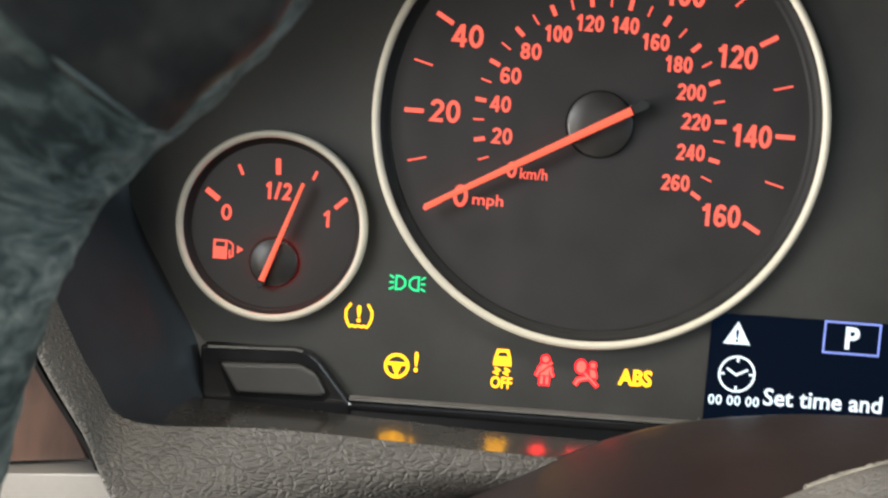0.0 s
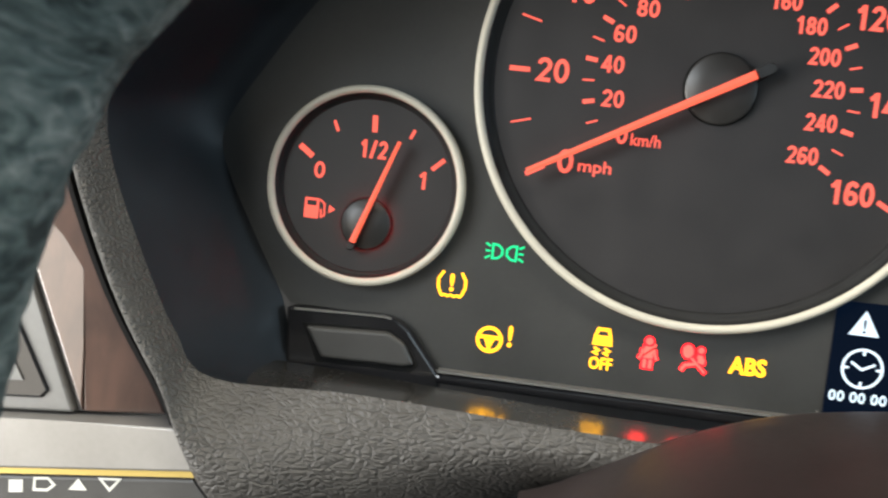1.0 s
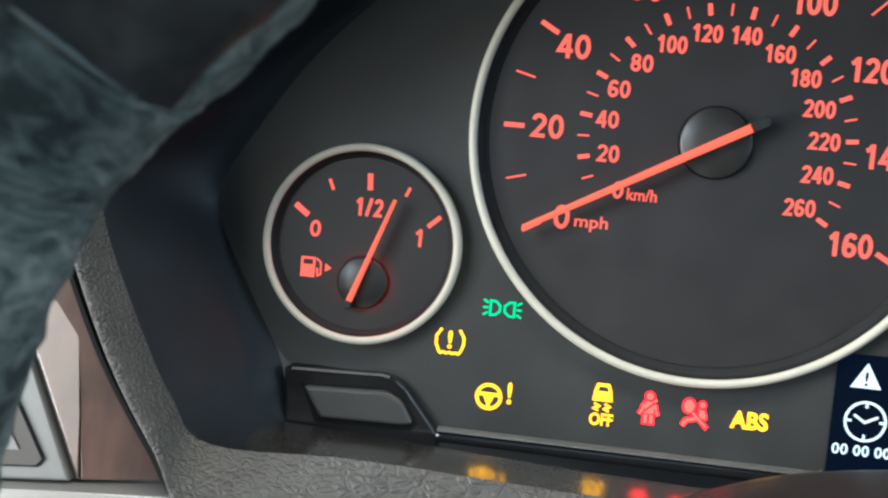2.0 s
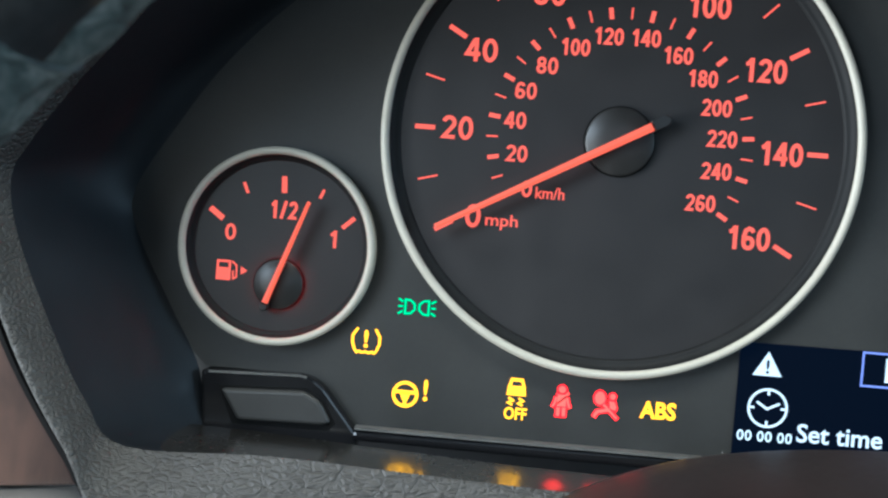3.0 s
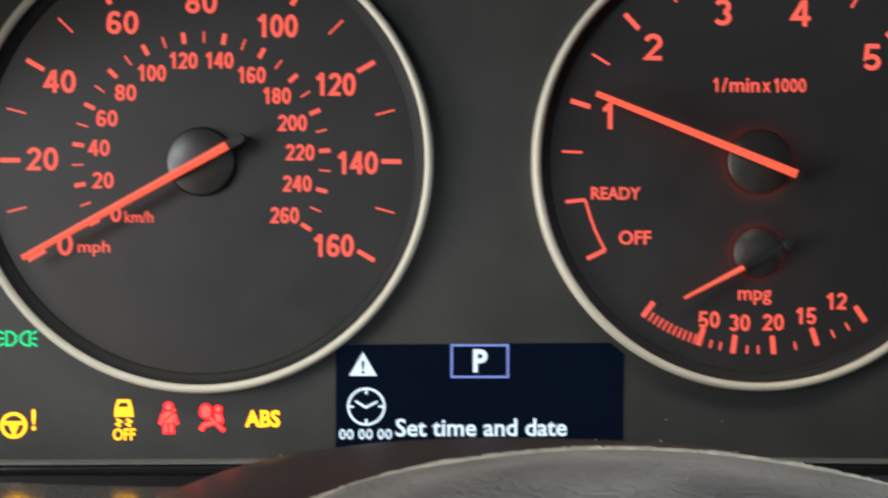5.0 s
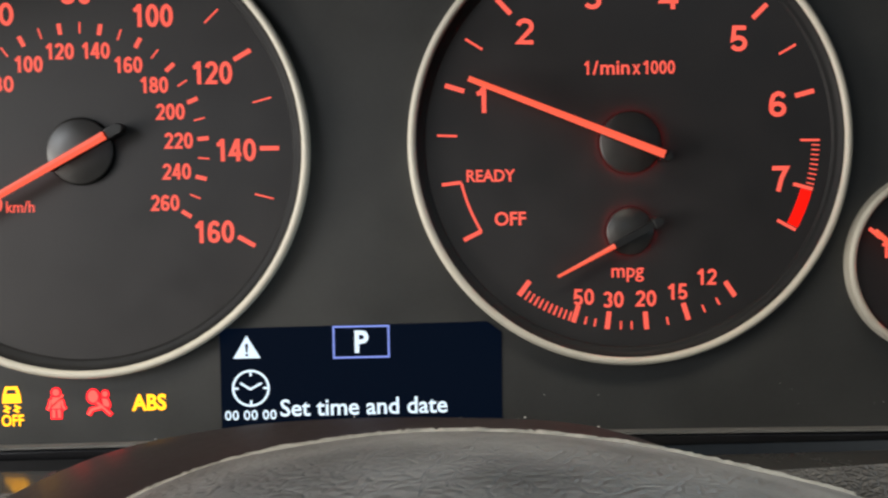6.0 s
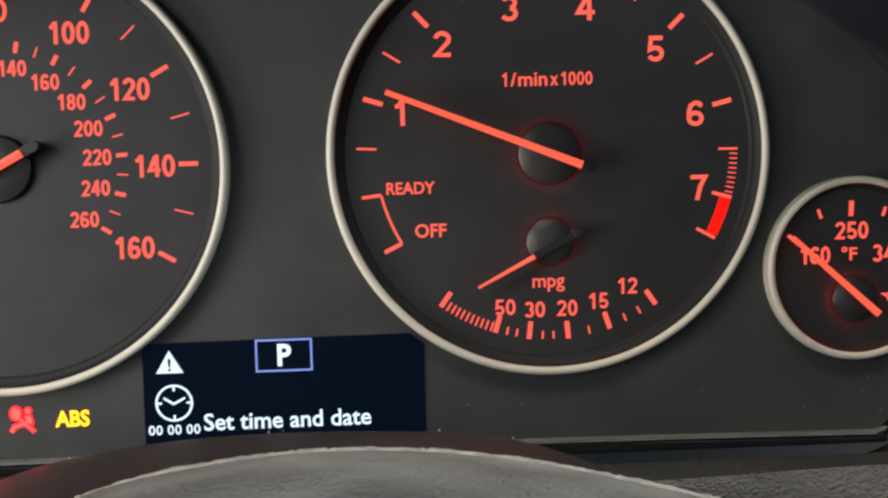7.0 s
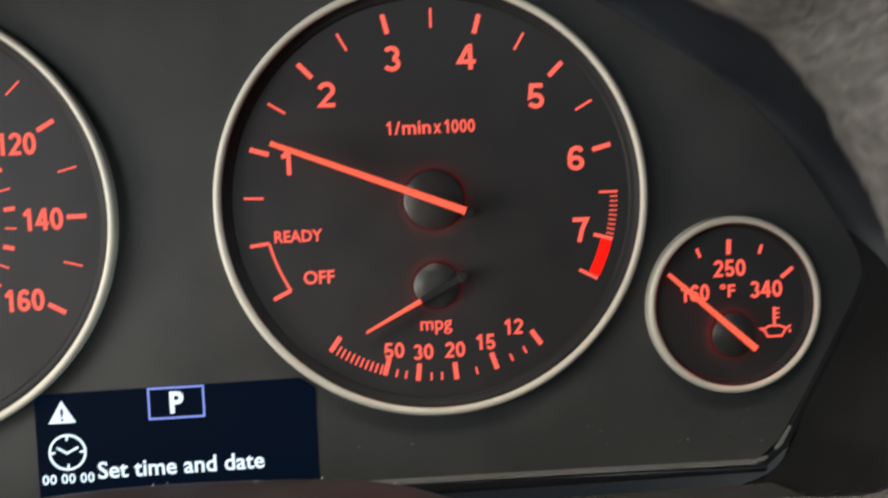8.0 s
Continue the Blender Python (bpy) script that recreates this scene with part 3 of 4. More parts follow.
# ---------------------------------------------------------------- gauges
# speedometer
sp = thing("speedometer", "round black speedometer with glowing red numerals and silver ring", "gauge", "dashboard gauges")
bezel(sp, 0, 0, 49.60, 1.85, 2.2)
for v in range(0, 161, 10):
    tick(sp, 0, 0, 38.5, 42.7, 210 - 1.5 * v, 0.98 if v % 20 == 0 else 0.38, M_RED)
for v in range(0, 261, 10):
    tick(sp, 0, 0, 25.2, 27.6, 210 - 1.5 * v / 1.60934, 0.9 if v % 20 == 0 else 0.36, M_RED, "fine_tick")
for s, x, z, w in (("0", -29.1, -17.9, 3.4), ("20", -33.8, 0.3, 6.7), ("40", -30.0, 16.8, 6.8), ("60", -16.7, 29.4, 6.8), ("80", 0, 33.9, 6.8), ("100", 16.1, 28.9, 8.8), ("120", 28.5, 16.5, 8.8), ("140", 33.2, -0.3, 8.9), ("160", 28.1, -18.1, 8.8)):
    figures("numeral", s, x, z, w, 4.9, M_RED, sp)
for s, x, z in (("0", -18.3, -11.4), ("20", -21, -4.2), ("40", -21.8, 2.7), ("60", -20.1, 9.0), ("80", -16.1, 14.5), ("100", -10.6, 18.7), ("120", -3.9, 21.4), ("140", 3.75, 21.5), ("160", 10.6, 18.4), ("180", 16, 14), ("200", 19.4, 8.2), ("220", 21, 1.9), ("240", 20.4, -4.8), ("260", 17.7, -11.6)):
    figures("small_numeral", s, x, z, 2.3 if s == "0" else 4.5 if len(s) < 3 else 6.1, 3.5, M_RED, sp)
lettering("unit_print", "mph", -23.0, -18.8, 6.8, 3.3, M_RED, sp, bold=0.01)
lettering("unit_print", "km/h", -13.4, -12.0, 6.0, 2.5, M_RED, sp, bold=0.01)
hub_cap(sp, 0.0, -0.2, 7.1, 1.2, None)
needle(sp, (-36.6, -20.7), (6.1, 3.0), 1.1, 1.75, -4.6, M_NEEDLE)
needle_fin(sp, (-6.2, -3.9), (6.3, 3.1), 1.5, -3.6, -0.6, 3.0)

# fuel gauge
fu = thing("fuel_gauge", "small round fuel gauge with glowing red pointer and silver ring", "gauge", "dashboard gauges")
bezel(fu, -69.9, -27.6, 21.05, 1.7, 1.2)
for p, q, w in (((-85.1, -20.5), (-82.2, -22.6), 1.2), ((-78.2, -14.6), (-77.2, -16.8), 0.6), ((-69.6, -12.7), (-69.4, -16.2), 1.1), ((-60.9, -14.9), (-61.7, -16.8), 0.6), ((-54.0, -20.4), (-56.5, -22.7), 0.9)):
    part("tick", stroke([p, q], w, -0.05, -0.005), M_RED, fu)
figures("numeral", "0", -80.4, -25.3, 2.4, 3.5, M_RED, fu)
figures("numeral", "1/2", -69.3, -19.8, 5.9, 3.8, M_RED, fu)
figures("numeral", "1", -58.3, -25.2, 1.5, 3.7, M_RED, fu)
bm = prism([(-82.9, -35.7), (-82.9, -31.4), (-79.8, -31.4), (-79.8, -35.7)], -0.05, 0)
stroke([(-79.6, -31.6), (-78.6, -32.4), (-78.5, -34.9), (-79.2, -35.3), (-79.3, -33.6)], 0.35, -0.05, 0, bm)
pump = part("pump_symbol", bm, M_RED, fu)
part("pump_window", prism([(-82.4, -33.0), (-82.4, -31.9), (-80.3, -31.9), (-80.3, -33.0)], -0.09, -0.06), M_DIAL, pump, "dark window of the pump symbol")
part("arrow_symbol", prism([(-77.6, -34.3), (-77.6, -32.5), (-76.2, -33.4)], -0.05, 0), M_RED, fu)
hub_cap(fu, -69.2, -35.6, 5.3, 0.95, M_COLLAR)
needle(fu, (-63.3, -17.7), (-71.2, -39.5), 0.6, 1.15, -3.9, M_NEEDLE)
needle_fin(fu, (-68.2, -31.2), (-71.3, -39.7), 1.1, -2.9, -0.6, 0.9)

# rev counter with the economy gauge
TX, TZ = 120.4, 0.6
ta = thing("rev_counter", "round black rev counter with glowing red pointer and silver ring", "gauge", "dashboard gauges")
bezel(ta, TX, 0.2, 49.60, 1.85, 2.2)
for k in range(1, 14):
    tick(ta, TX, TZ, 38.6, 43.0, 192.6 - 14.85 * k, 1.05 if k % 2 == 0 else 0.5, M_RED)
for k in range(1, 10):
    tick(ta, TX, TZ, 41.2, 43.0, -0.45 - 1.485 * k, 0.3, M_RED, "fine_tick")
tick(ta, TX, TZ, 38.4, 43.0, -15.3, 0.8, M_RED)
tick(ta, TX, TZ, 38.0, 42.8, -28.6, 0.7, M_RED)
part("red_zone", stroke(arc(TX, TZ, 41.6, -16, -27.8, 8), 2.6, -0.05, -0.005), M_REDBLOCK, ta, "solid glowing red band")
for s, x, z, w in (("1", 87.2, 10.0, 2.4), ("2", 97.1, 24.9, 4.3), ("3", 112.2, 32.5, 4.2), ("4", 129.2, 32.4, 4.4), ("5", 144.9, 23.0, 4.2), ("6", 153.8, 8.4, 4.2), ("7", 154.3, -8.3, 4.0)):
    figures("numeral", s, x, z, w, 5.7, M_RED, ta)
figures("unit_print", "1/", 111.8, 16.8, 3.6, 3.0, M_RED, ta, weight=0.15)
lettering("unit_print", "min", 117.1, 16.8, 6.5, 3.0, M_RED, ta, bold=0.015)
lettering("unit_print", "x", 121.9, 16.4, 1.8, 2.2, M_RED, ta, bold=0.015)
figures("unit_print", "1000", 126.9, 16.8, 7.3, 3.0, M_RED, ta, weight=0.15)
lettering("ready_print", "READY", 89.2, -6.7, 10.8, 2.7, M_RED, ta)
lettering("off_print", "OFF", 93.4, -16.3, 7.0, 3.1, M_RED, ta)
bm = stroke(arc(TX, TZ, 38.8, 193.2, 210.5, 10), 0.55, -0.05, -0.005)
stroke([(78.3, -8.6), (82.6, -8.1)], 0.75, -0.05, -0.005, bm)
stroke([(83.0, -20.9), (86.9, -19.0)], 0.9, -0.05, -0.005, bm)
part("ready_bracket", bm, M_RED, ta)
lettering("unit_print", "mpg", 119.7, -29.3, 7.3, 3.2, M_RED, ta, bold=0.01)
for s, x, z in (("50", 109.7, -34.1), ("30", 116.4, -34.8), ("20", 123.8, -34.7), ("15", 130.9, -33.3), ("12", 137.6, -30.1)):
    figures("small_numeral", s, x, z, 4.7, 3.6, M_RED, ta)
for a in (233.5, 252, 262.6, 274.8, 288, 304):
    tick(ta, TX, TZ, 38.4, 42.4, a, 1.1, M_RED)
for k in range(1, 11):
    tick(ta, TX, TZ, 40.2, 42.4, 234 + 1.65 * k, 0.42, M_RED, "fine_tick")
for a in (255.6, 258.6, 266.8, 270.2, 281.6, 293.6, 298.6):
    tick(ta, TX, TZ, 40.4, 42.2, a, 0.42, M_RED, "fine_tick")
hub_cap(ta, 120.3, 0.2, 6.9, 0.95, M_COLLAR)
hub_cap(ta, 120.1, -19.5, 5.3, 0.95, M_COLLAR)
needle(ta, (84.2, 14.3), (127.1, -2.6), 1.1, 1.7, -4.6, M_NEEDLE)
needle_fin(ta, (114.6, 2.3), (127.0, -2.6), 1.5, -3.6, -0.6, 1.2)
needle(ta, (103.5, -29.2), (116.2, -22.6), 0.5, 1.0, -3.6, M_NEEDLE, 0.0, "economy_needle")
needle_fin(ta, (116.2, -22.6), (125.0, -18.0), 1.5, -3.2, -0.6, 1.3)

# oil temperature gauge
oi = thing("oil_temperature_gauge", "small round oil temperature gauge with glowing red pointer", "gauge", "dashboard gauges")
bezel(oi, 190.2, -27.6, 20.95, 1.7, 1.2)
for p, q, w in (((189.9, -12.3), (189.7, -15.8), 1.1), ((197.9, -13.9), (197.2, -16.0), 0.7), ((182.0, -14.1), (182.8, -16.2), 0.7), ((205.4, -19.7), (202.5, -21.9), 0.9), ((175.0, -19.8), (177.6, -22.0), 0.9)):
    part("tick", stroke([p, q], w, -0.05, -0.005), M_RED, oi)
for s, x, z, w in (("250", 189.9, -19.1, 7.8), ("160", 181.2, -24.6, 7.2), ("340", 198.7, -24.5, 8.0)):
    figures("numeral", s, x, z, w, 4.0, M_RED, oi)
lettering("unit_print", "°F", 189.3, -24.4, 3.7, 3.2, M_RED, oi)
bm = stroke([(197.0, -33.9), (198.2, -34.0), (199.4, -33.4), (201.8, -33.4), (203.4, -34.1), (202.4, -35.9), (198.9, -35.9), (198.2, -34.6)], 0.5, -0.05, 0, closed=True)
stroke([(203.3, -34.4), (204.6, -33.4)], 0.45, -0.05, 0, bm)
stroke([(200.6, -33.4), (200.6, -28.9)], 0.7, -0.05, 0, bm)
for z in (-29.3, -30.4, -31.5):
    stroke([(200.9, z), (201.9, z)], 0.4, -0.05, 0, bm)
prism([(204.2, -35.2), (204.6, -35.2), (204.7, -34.7), (204.4, -34.2), (204.1, -34.7)], -0.05, 0, bm)
part("oil_symbol", bm, M_RED, oi)
hub_cap(oi, 190.3, -34.9, 5.3, 0.95, M_COLLAR)
needle(oi, (174.8, -20.2), (194.6, -38.1), 0.9, 1.5, -3.9, M_NEEDLE)
needle_fin(oi, (187.2, -31.4), (194.3, -37.9), 1.2, -2.9, -0.6)

# ---------------------------------------------------------------- central display
di = thing("display_screen", "dark navy display asking to set time and date", "display")
part("screen", prism([(28.6, -39.6), (88.0, -39.2), (91.2, -41.6), (91.2, -65.0), (28.6, -65.0)], 0.42, 0.9), M_SCREEN, di)
YS, YB = 0.36, 0.41
bm = stroke([(53.7, -39.7), (65.9, -39.7), (65.9, -46.6), (53.7, -46.6)], 0.42, YS, YB, closed=True)
part("gear_frame", bm, M_BLUE, di, "lavender frame round the gear letter")
lettering("gear_letter", "P", 59.9, -43.1, 3.1, 5.0, M_WHITE, di, y=YS, bold=0.03)
tri = part("warning_triangle", prism([(31.5, -46.3), (37.5, -46.3), (34.5, -41.2)], YS, YB), M_WHITE, di)
lettering("exclamation_mark", "!", 34.5, -44.4, 0.7, 2.9, M_SCREEN, tri, y=YS - 0.05)
bm = stroke(arc(35.2, -53.0, 3.9, 0, 360, 40)[:-1], 0.5, YS, YB, closed=True)
for k in range(4):
    a = radians(90 * k)
    stroke([(35.2 + 2.7 * math.cos(a), -53 + 2.7 * math.sin(a)), (35.2 + 3.8 * math.cos(a), -53 + 3.8 * math.sin(a))], 0.5, YS, YB, bm)
stroke([(32.9, -51.8), (35.1, -53.2), (37.6, -51.9)], 0.5, YS, YB, bm)
part("clock_symbol", bm, M_WHITE, di)
for k in range(3):
    figures("date_print", "00", 30.9 + 4.15 * k, -59.0, 3.1, 2.2, M_WHITE, di, y=YS)
lettering("message_print", "Set time and date", 60.2, -57.6, 37.2, 3.9, M_WHITE, di, y=YS, bold=0.014)

# ---------------------------------------------------------------- warning lamps in the panel
YL, YM, YU = 0.5, 0.72, 0.69


def lamp_thing(label):
    return thing("warning_lamp", label, "warning lamp", "lit panel lamps")


w = lamp_thing("green side light symbol glowing in the panel")
for side in (-1, 1):
    cx = -39.4 + side * 1.5
    bm = stroke([(cx + side * 1.0, -36.7), (cx + side * 1.0, -39.7), (cx - side * 0.1, -39.6), (cx - side * 1.0, -38.8), (cx - side * 1.0, -37.6), (cx - side * 0.1, -36.8)], 0.42, YL, YM, closed=True)
    part("lamp_outline", bm, M_GREEN, w)
    for k in (-1, 0, 1):
        part("ray", stroke([(cx + side * 1.5, -38.2 + k * 1.0), (cx + side * 2.5, -38.2 + k * 1.6)], 0.4, YL, YM), M_GREEN, w)
w = lamp_thing("amber tyre pressure symbol glowing in the panel")
for side in (-1, 1):
    part("tyre_side", stroke([(-49.7 + side * 1.9, -43.6), (-49.7 + side * 2.9, -45.2), (-49.7 + side * 2.9, -46.8), (-49.7 + side * 2.3, -48.3)], 0.5, YL, YM), M_AMBER, w)
part("tread", stroke([(-52.0, -48.3), (-51.6, -48.8), (-51.0, -48.5), (-50.4, -48.8), (-49.7, -48.5), (-49.0, -48.8), (-48.4, -48.5), (-47.8, -48.8), (-47.4, -48.3)], 0.45, YL, YM), M_AMBER, w)
lettering("exclamation_mark", "!", -49.7, -45.8, 0.9, 3.8, M_AMBER, w, y=YL)
w = lamp_thing("amber steering wheel symbol glowing in the panel")
bm = stroke(arc(-40.5, -56.9, 2.5, 0, 360, 32)[:-1], 0.65, YL, YM, closed=True)
stroke([(-42.8, -56.4), (-38.2, -56.4)], 0.7, YL, YM, bm)
prism([(-41.7, -56.4), (-39.3, -56.4), (-40.0, -58.2), (-41.0, -58.2)], YL, YM, bm)
stroke([(-40.5, -58.0), (-40.5, -59.2)], 0.7, YL, YM, bm)
part("wheel_symbol", bm, M_AMBER, w)
lettering("exclamation_mark", "!", -36.2, -55.7, 0.9, 4.6, M_AMBER, w, y=YL)
w = thing("warning_lamp", "unlit engine symbol in the dark panel", "warning lamp", "unlit panel lamps")
part("engine_outline", stroke([(-31.3, -54.6), (-30.2, -53.9), (-26.9, -53.9), (-26.2, -54.8), (-25.7, -54.8), (-25.4, -54.1), (-24.9, -54.1), (-24.9, -57.2), (-25.6, -57.2), (-26.0, -56.9), (-26.8, -58.2), (-29.8, -58.2), (-31.0, -57.1), (-31.3, -57.1)], 0.55, YU, YM, closed=True), M_UNLIT, w)
part("engine_cap", stroke([(-29.6, -53.2), (-27.2, -53.2)], 0.5, YU, YM), M_UNLIT, w)
part("engine_side", stroke([(-32.4, -54.3), (-32.4, -57.2)], 0.5, YU, YM), M_UNLIT, w)


def skid_car(w, cx, cz, s, mat, y=0.5):
    bm = prism([(cx - 1.7 * s, cz + 1.0 * s), (cx - 1.2 * s, cz + 2.6 * s), (cx + 1.2 * s, cz + 2.6 * s), (cx + 1.7 * s, cz + 1.0 * s), (cx + 1.9 * s, cz - 0.8 * s), (cx - 1.9 * s, cz - 0.8 * s)], y, YM)
    car = part("car_symbol", bm, mat, w)
    part("car_window", prism([(cx - 1.1 * s, cz + 1.1 * s), (cx - 0.8 * s, cz + 2.0 * s), (cx + 0.8 * s, cz + 2.0 * s), (cx + 1.1 * s, cz + 1.1 * s)], y - 0.04, y - 0.01), M_PANEL, car, "dark window of the car symbol")
    for d in (-1.0, 1.0):
        part("skid_mark", stroke([(cx + d * s - 0.5, cz - 1.3 * s), (cx + d * s + 0.5, cz - 1.8 * s), (cx + d * s - 0.5, cz - 2.3 * s), (cx + d * s + 0.4, cz - 2.7 * s)], 0.45, y, YM), mat, w)


w = lamp_thing("amber stability control off symbol glowing in the panel")
skid_car(w, -17.0, -54.2, 1.08, M_AMBER)
lettering("off_print", "OFF", -16.9, -58.9, 4.8, 2.6, M_AMBER, w, y=YL)


def spread(points, by):
    """A polygon pushed out from its middle by a fixed amount."""
    mx, mz = sum(p[0] for p in points) / len(points), sum(p[1] for p in points) / len(points)
    return [(x + by * (1 if x > mx else -1), z + by * (1 if z > mz else -1)) for x, z in points]


def belted_figure(w, cx, cz, mat):
    """A seated sign figure with a strap across it, each piece with a deep red rim of light."""
    torso = [(cx - 0.82, cz + 1.4), (cx + 0.82, cz + 1.4), (cx + 0.98, cz + 0.27), (cx + 0.94, cz - 1.08), (cx - 0.94, cz - 1.08), (cx - 0.98, cz + 0.27)]
    back = part("glow_backing", prism(spread(torso, 0.32), YL + 0.05, YM), M_WARNBACK, w, "deep red glow round the symbol")
    part("head_glow", disc(1.1, cx, cz + 2.48, YL + 0.05, YM, segs=20), M_WARNBACK, back)
    part("symbol_head", disc(0.74, cx, cz + 2.48, YL, YM, segs=20), mat, w)
    body = part("symbol_body", prism(torso, YL, YM), mat, w)
    part("symbol_strap", stroke([(cx - 1.02, cz - 0.68), (cx + 1.11, cz + 1.22)], 0.42, YL - 0.04, YL - 0.01), M_PANEL, body, "dark diagonal strap")
    part("strap_end", stroke([(cx + 0.82, cz + 1.22), (cx + 1.43, cz + 1.89)], 0.42, YL, YM), mat, w)
    for d in (-1, 1):
        arm = [(cx + d * 1.19, cz + 0.81), (cx + d * 1.43, cz - 0.54), (cx + d * 1.89, cz - 1.35)]
        leg = [(cx + d * 0.25, cz - 3.15), (cx + d * 0.94, cz - 3.15), (cx + d * 0.94, cz - 1.35), (cx + d * 0.25, cz - 1.35)]
        part("arm_glow", stroke(arm, 0.95, YL + 0.055, YM), M_WARNBACK, back)
        part("leg_glow", prism(spread(leg, 0.3), YL + 0.06, YM), M_WARNBACK, back)
        part("symbol_arm", stroke(arm, 0.42, YL, YM), mat, w)
        part("symbol_leg", prism(leg, YL, YM), mat, w)


w = lamp_thing("red seat belt symbol glowing in the panel")
belted_figure(w, -7.4, -55.4, M_WARN)
w = lamp_thing("red airbag symbol glowing in the panel")
AX, AZ, AS = 2.0, -55.8, 0.82


def bag(points):
    """Places of the airbag symbol at its size."""
    return [(AX + (x - 2.0) * AS, AZ + (z + 55.8) * AS) for x, z in points]


bag_shape = oval(0.3, -53.6, 1.3, 1.65, 0, 360, 24)[:-1]
torso = [(2.75, -54.2), (4.0, -54.4), (4.6, -55.6), (4.4, -56.5), (3.0, -56.2)]
legs = [(2.5, -56.5), (-0.2, -57.2), (-1.0, -58.6)]
hx, hz = bag([(3.5, -53.0)])[0]
back = part("glow_backing", prism(bag(oval(0.3, -53.6, 1.75, 2.1, 0, 360, 24)[:-1]), YL + 0.05, YM), M_WARNBACK, w, "deep red glow round the symbol")
part("head_glow", disc(0.9, hx, hz, YL + 0.05, YM, segs=20), M_WARNBACK, back)
part("body_glow", prism(spread(bag(torso), 0.3), YL + 0.06, YM), M_WARNBACK, back)
part("belt_glow", stroke(bag([(1.0, -54.9), (5.1, -58.8)]), 0.95, YL + 0.055, YM), M_WARNBACK, back)
part("base_glow", stroke(bag(legs), 1.1, YL + 0.05, YM), M_WARNBACK, back)
part("symbol_bag", prism(bag(bag_shape), YL, YM), M_WARN, w)
part("symbol_head", disc(0.6, hx, hz, YL, YM, segs=20), M_WARN, w)
part("symbol_body", prism(bag(torso), YL, YM), M_WARN, w)
part("symbol_belt", stroke(bag([(1.3, -55.2), (4.9, -58.6)]), 0.42, YL, YM), M_WARN, w)
part("symbol_base", stroke(bag(legs), 0.62, YL, YM), M_WARN, w)
w = lamp_thing("amber ABS letters glowing in the panel")
lettering("abs_print", "ABS", 12.8, -55.6, 7.5, 3.7, M_AMBER, w, y=YL, bold=0.03)
w = thing("warning_lamp", "unlit stability control symbol in the dark panel", "warning lamp", "unlit panel lamps")
skid_car(w, 54.4, -13.3, 1.15, M_UNLIT, YU)
w = thing("warning_lamp", "unlit brake lettering in the dark panel", "warning lamp", "unlit panel lamps")
lettering("brake_print", "BRAKE", 53.1, -21.5, 10.6, 3.0, M_UNLIT, w, y=YU)

# ---------------------------------------------------------------- trip button in its black recess
tb = thing("trip_button", "black trip reset button in a glossy black housing", "button")
part("housing", soft_prism([(-84.2, -54.9), (-62.4, -54.2), (-59.6, -55.0), (-57.4, -56.6), (-49.9, -65.6), (-50.2, -71), (-83.0, -71)], -2.0, 3.0, 0.8), M_GLOSS, tb, "glossy black housing")
# highlight on the housing's top edge, drawn as a pale strip
part("housing_edge_shine", stroke([(-82.4, -55.2), (-63.0, -54.5), (-61.4, -54.8)], 0.4, -2.3, 0), M_EDGE_SHINE, tb, "pale line for the highlight on the upper edge")
well = [(-80.2, -57.9), (-61.2, -57.0), (-57.4, -59.1), (-54.5, -64.0), (-56.0, -65.6), (-76.6, -66.0)]
part("button_gap", prism(well, -2.12, 0.0), M_BLACK, tb, "black gap round the pad")
part("button_pad", soft_prism([(-79.5, -58.4), (-61.6, -57.5), (-58.0, -59.4), (-55.4, -63.8), (-57.0, -64.5), (-75.4, -64.9)], -3.4, 0.0, 0.9), M_RUBBER, tb, "dark rubber pad")

# ---------------------------------------------------------------- steering wheel
WX, WZ, WY, RT = 45.0, -100.0, -157.0, 17.0
wheel = thing("steering_wheel", "worn dark green-grey leather steering wheel", "steering wheel")
INNER = [(-66, -80), (-64.2, -58), (-63.3, -44.8), (-61.4, -33.6), (-59.3, -26.1), (-56.8, -19.5), (-54.8, -15.7), (-51.0, -11.7), (-44.2, -4.7), (-33.7, 8.5), (-15, 25), (15, 39), (50, 45), (88, 40), (113, 29.5), (128.2, 18.7), (137.0, 13.2), (143.0, 3.8), (147.0, -5.0), (150.3, -16), (153, -42), (154, -90), (140, -160), (100, -215), (45, -235), (-10, -215), (-50, -160), (-64, -110)]
SUB = 30
inner = smooth_loop(INNER, SUB)
S1, S2 = len(inner), 72
centre = []
for k in range(S1):
    d = (inner[(k + 1) % S1] - inner[k - 1]).normalized()
    centre.append((inner[k] + Vector((-d.y, d.x)) * RT, Vector((-d.y, d.x))))
spots = []
for k in range(S1):
    p, out = centre[k]
    row = []
    for j in range(S2):
        q = 2 * math.pi * j / S2
        n3 = Vector((out.x * math.cos(q), math.sin(q), out.y * math.cos(q)))
        o = Vector((p.x, WY, p.y))
        s = (o + n3 * RT) * 0.13
        lump = noise.fractal(s, 1.0, 2.0, 3) * 0.35 - abs(noise.noise(s * 1.7)) * 0.6 + noise.noise(s * 6.0) * 0.16 + noise.noise(s * 2.6) * 0.2
        row.append((o + n3 * (RT + lump)) / 1000)
    spots.append(row)
SEAM, FAR = 7 * SUB + 6, 15 * SUB
run = [0.0]
for k in range(S1):
    run.append(run[-1] + (centre[(k + 1) % S1][0] - centre[k][0]).length)


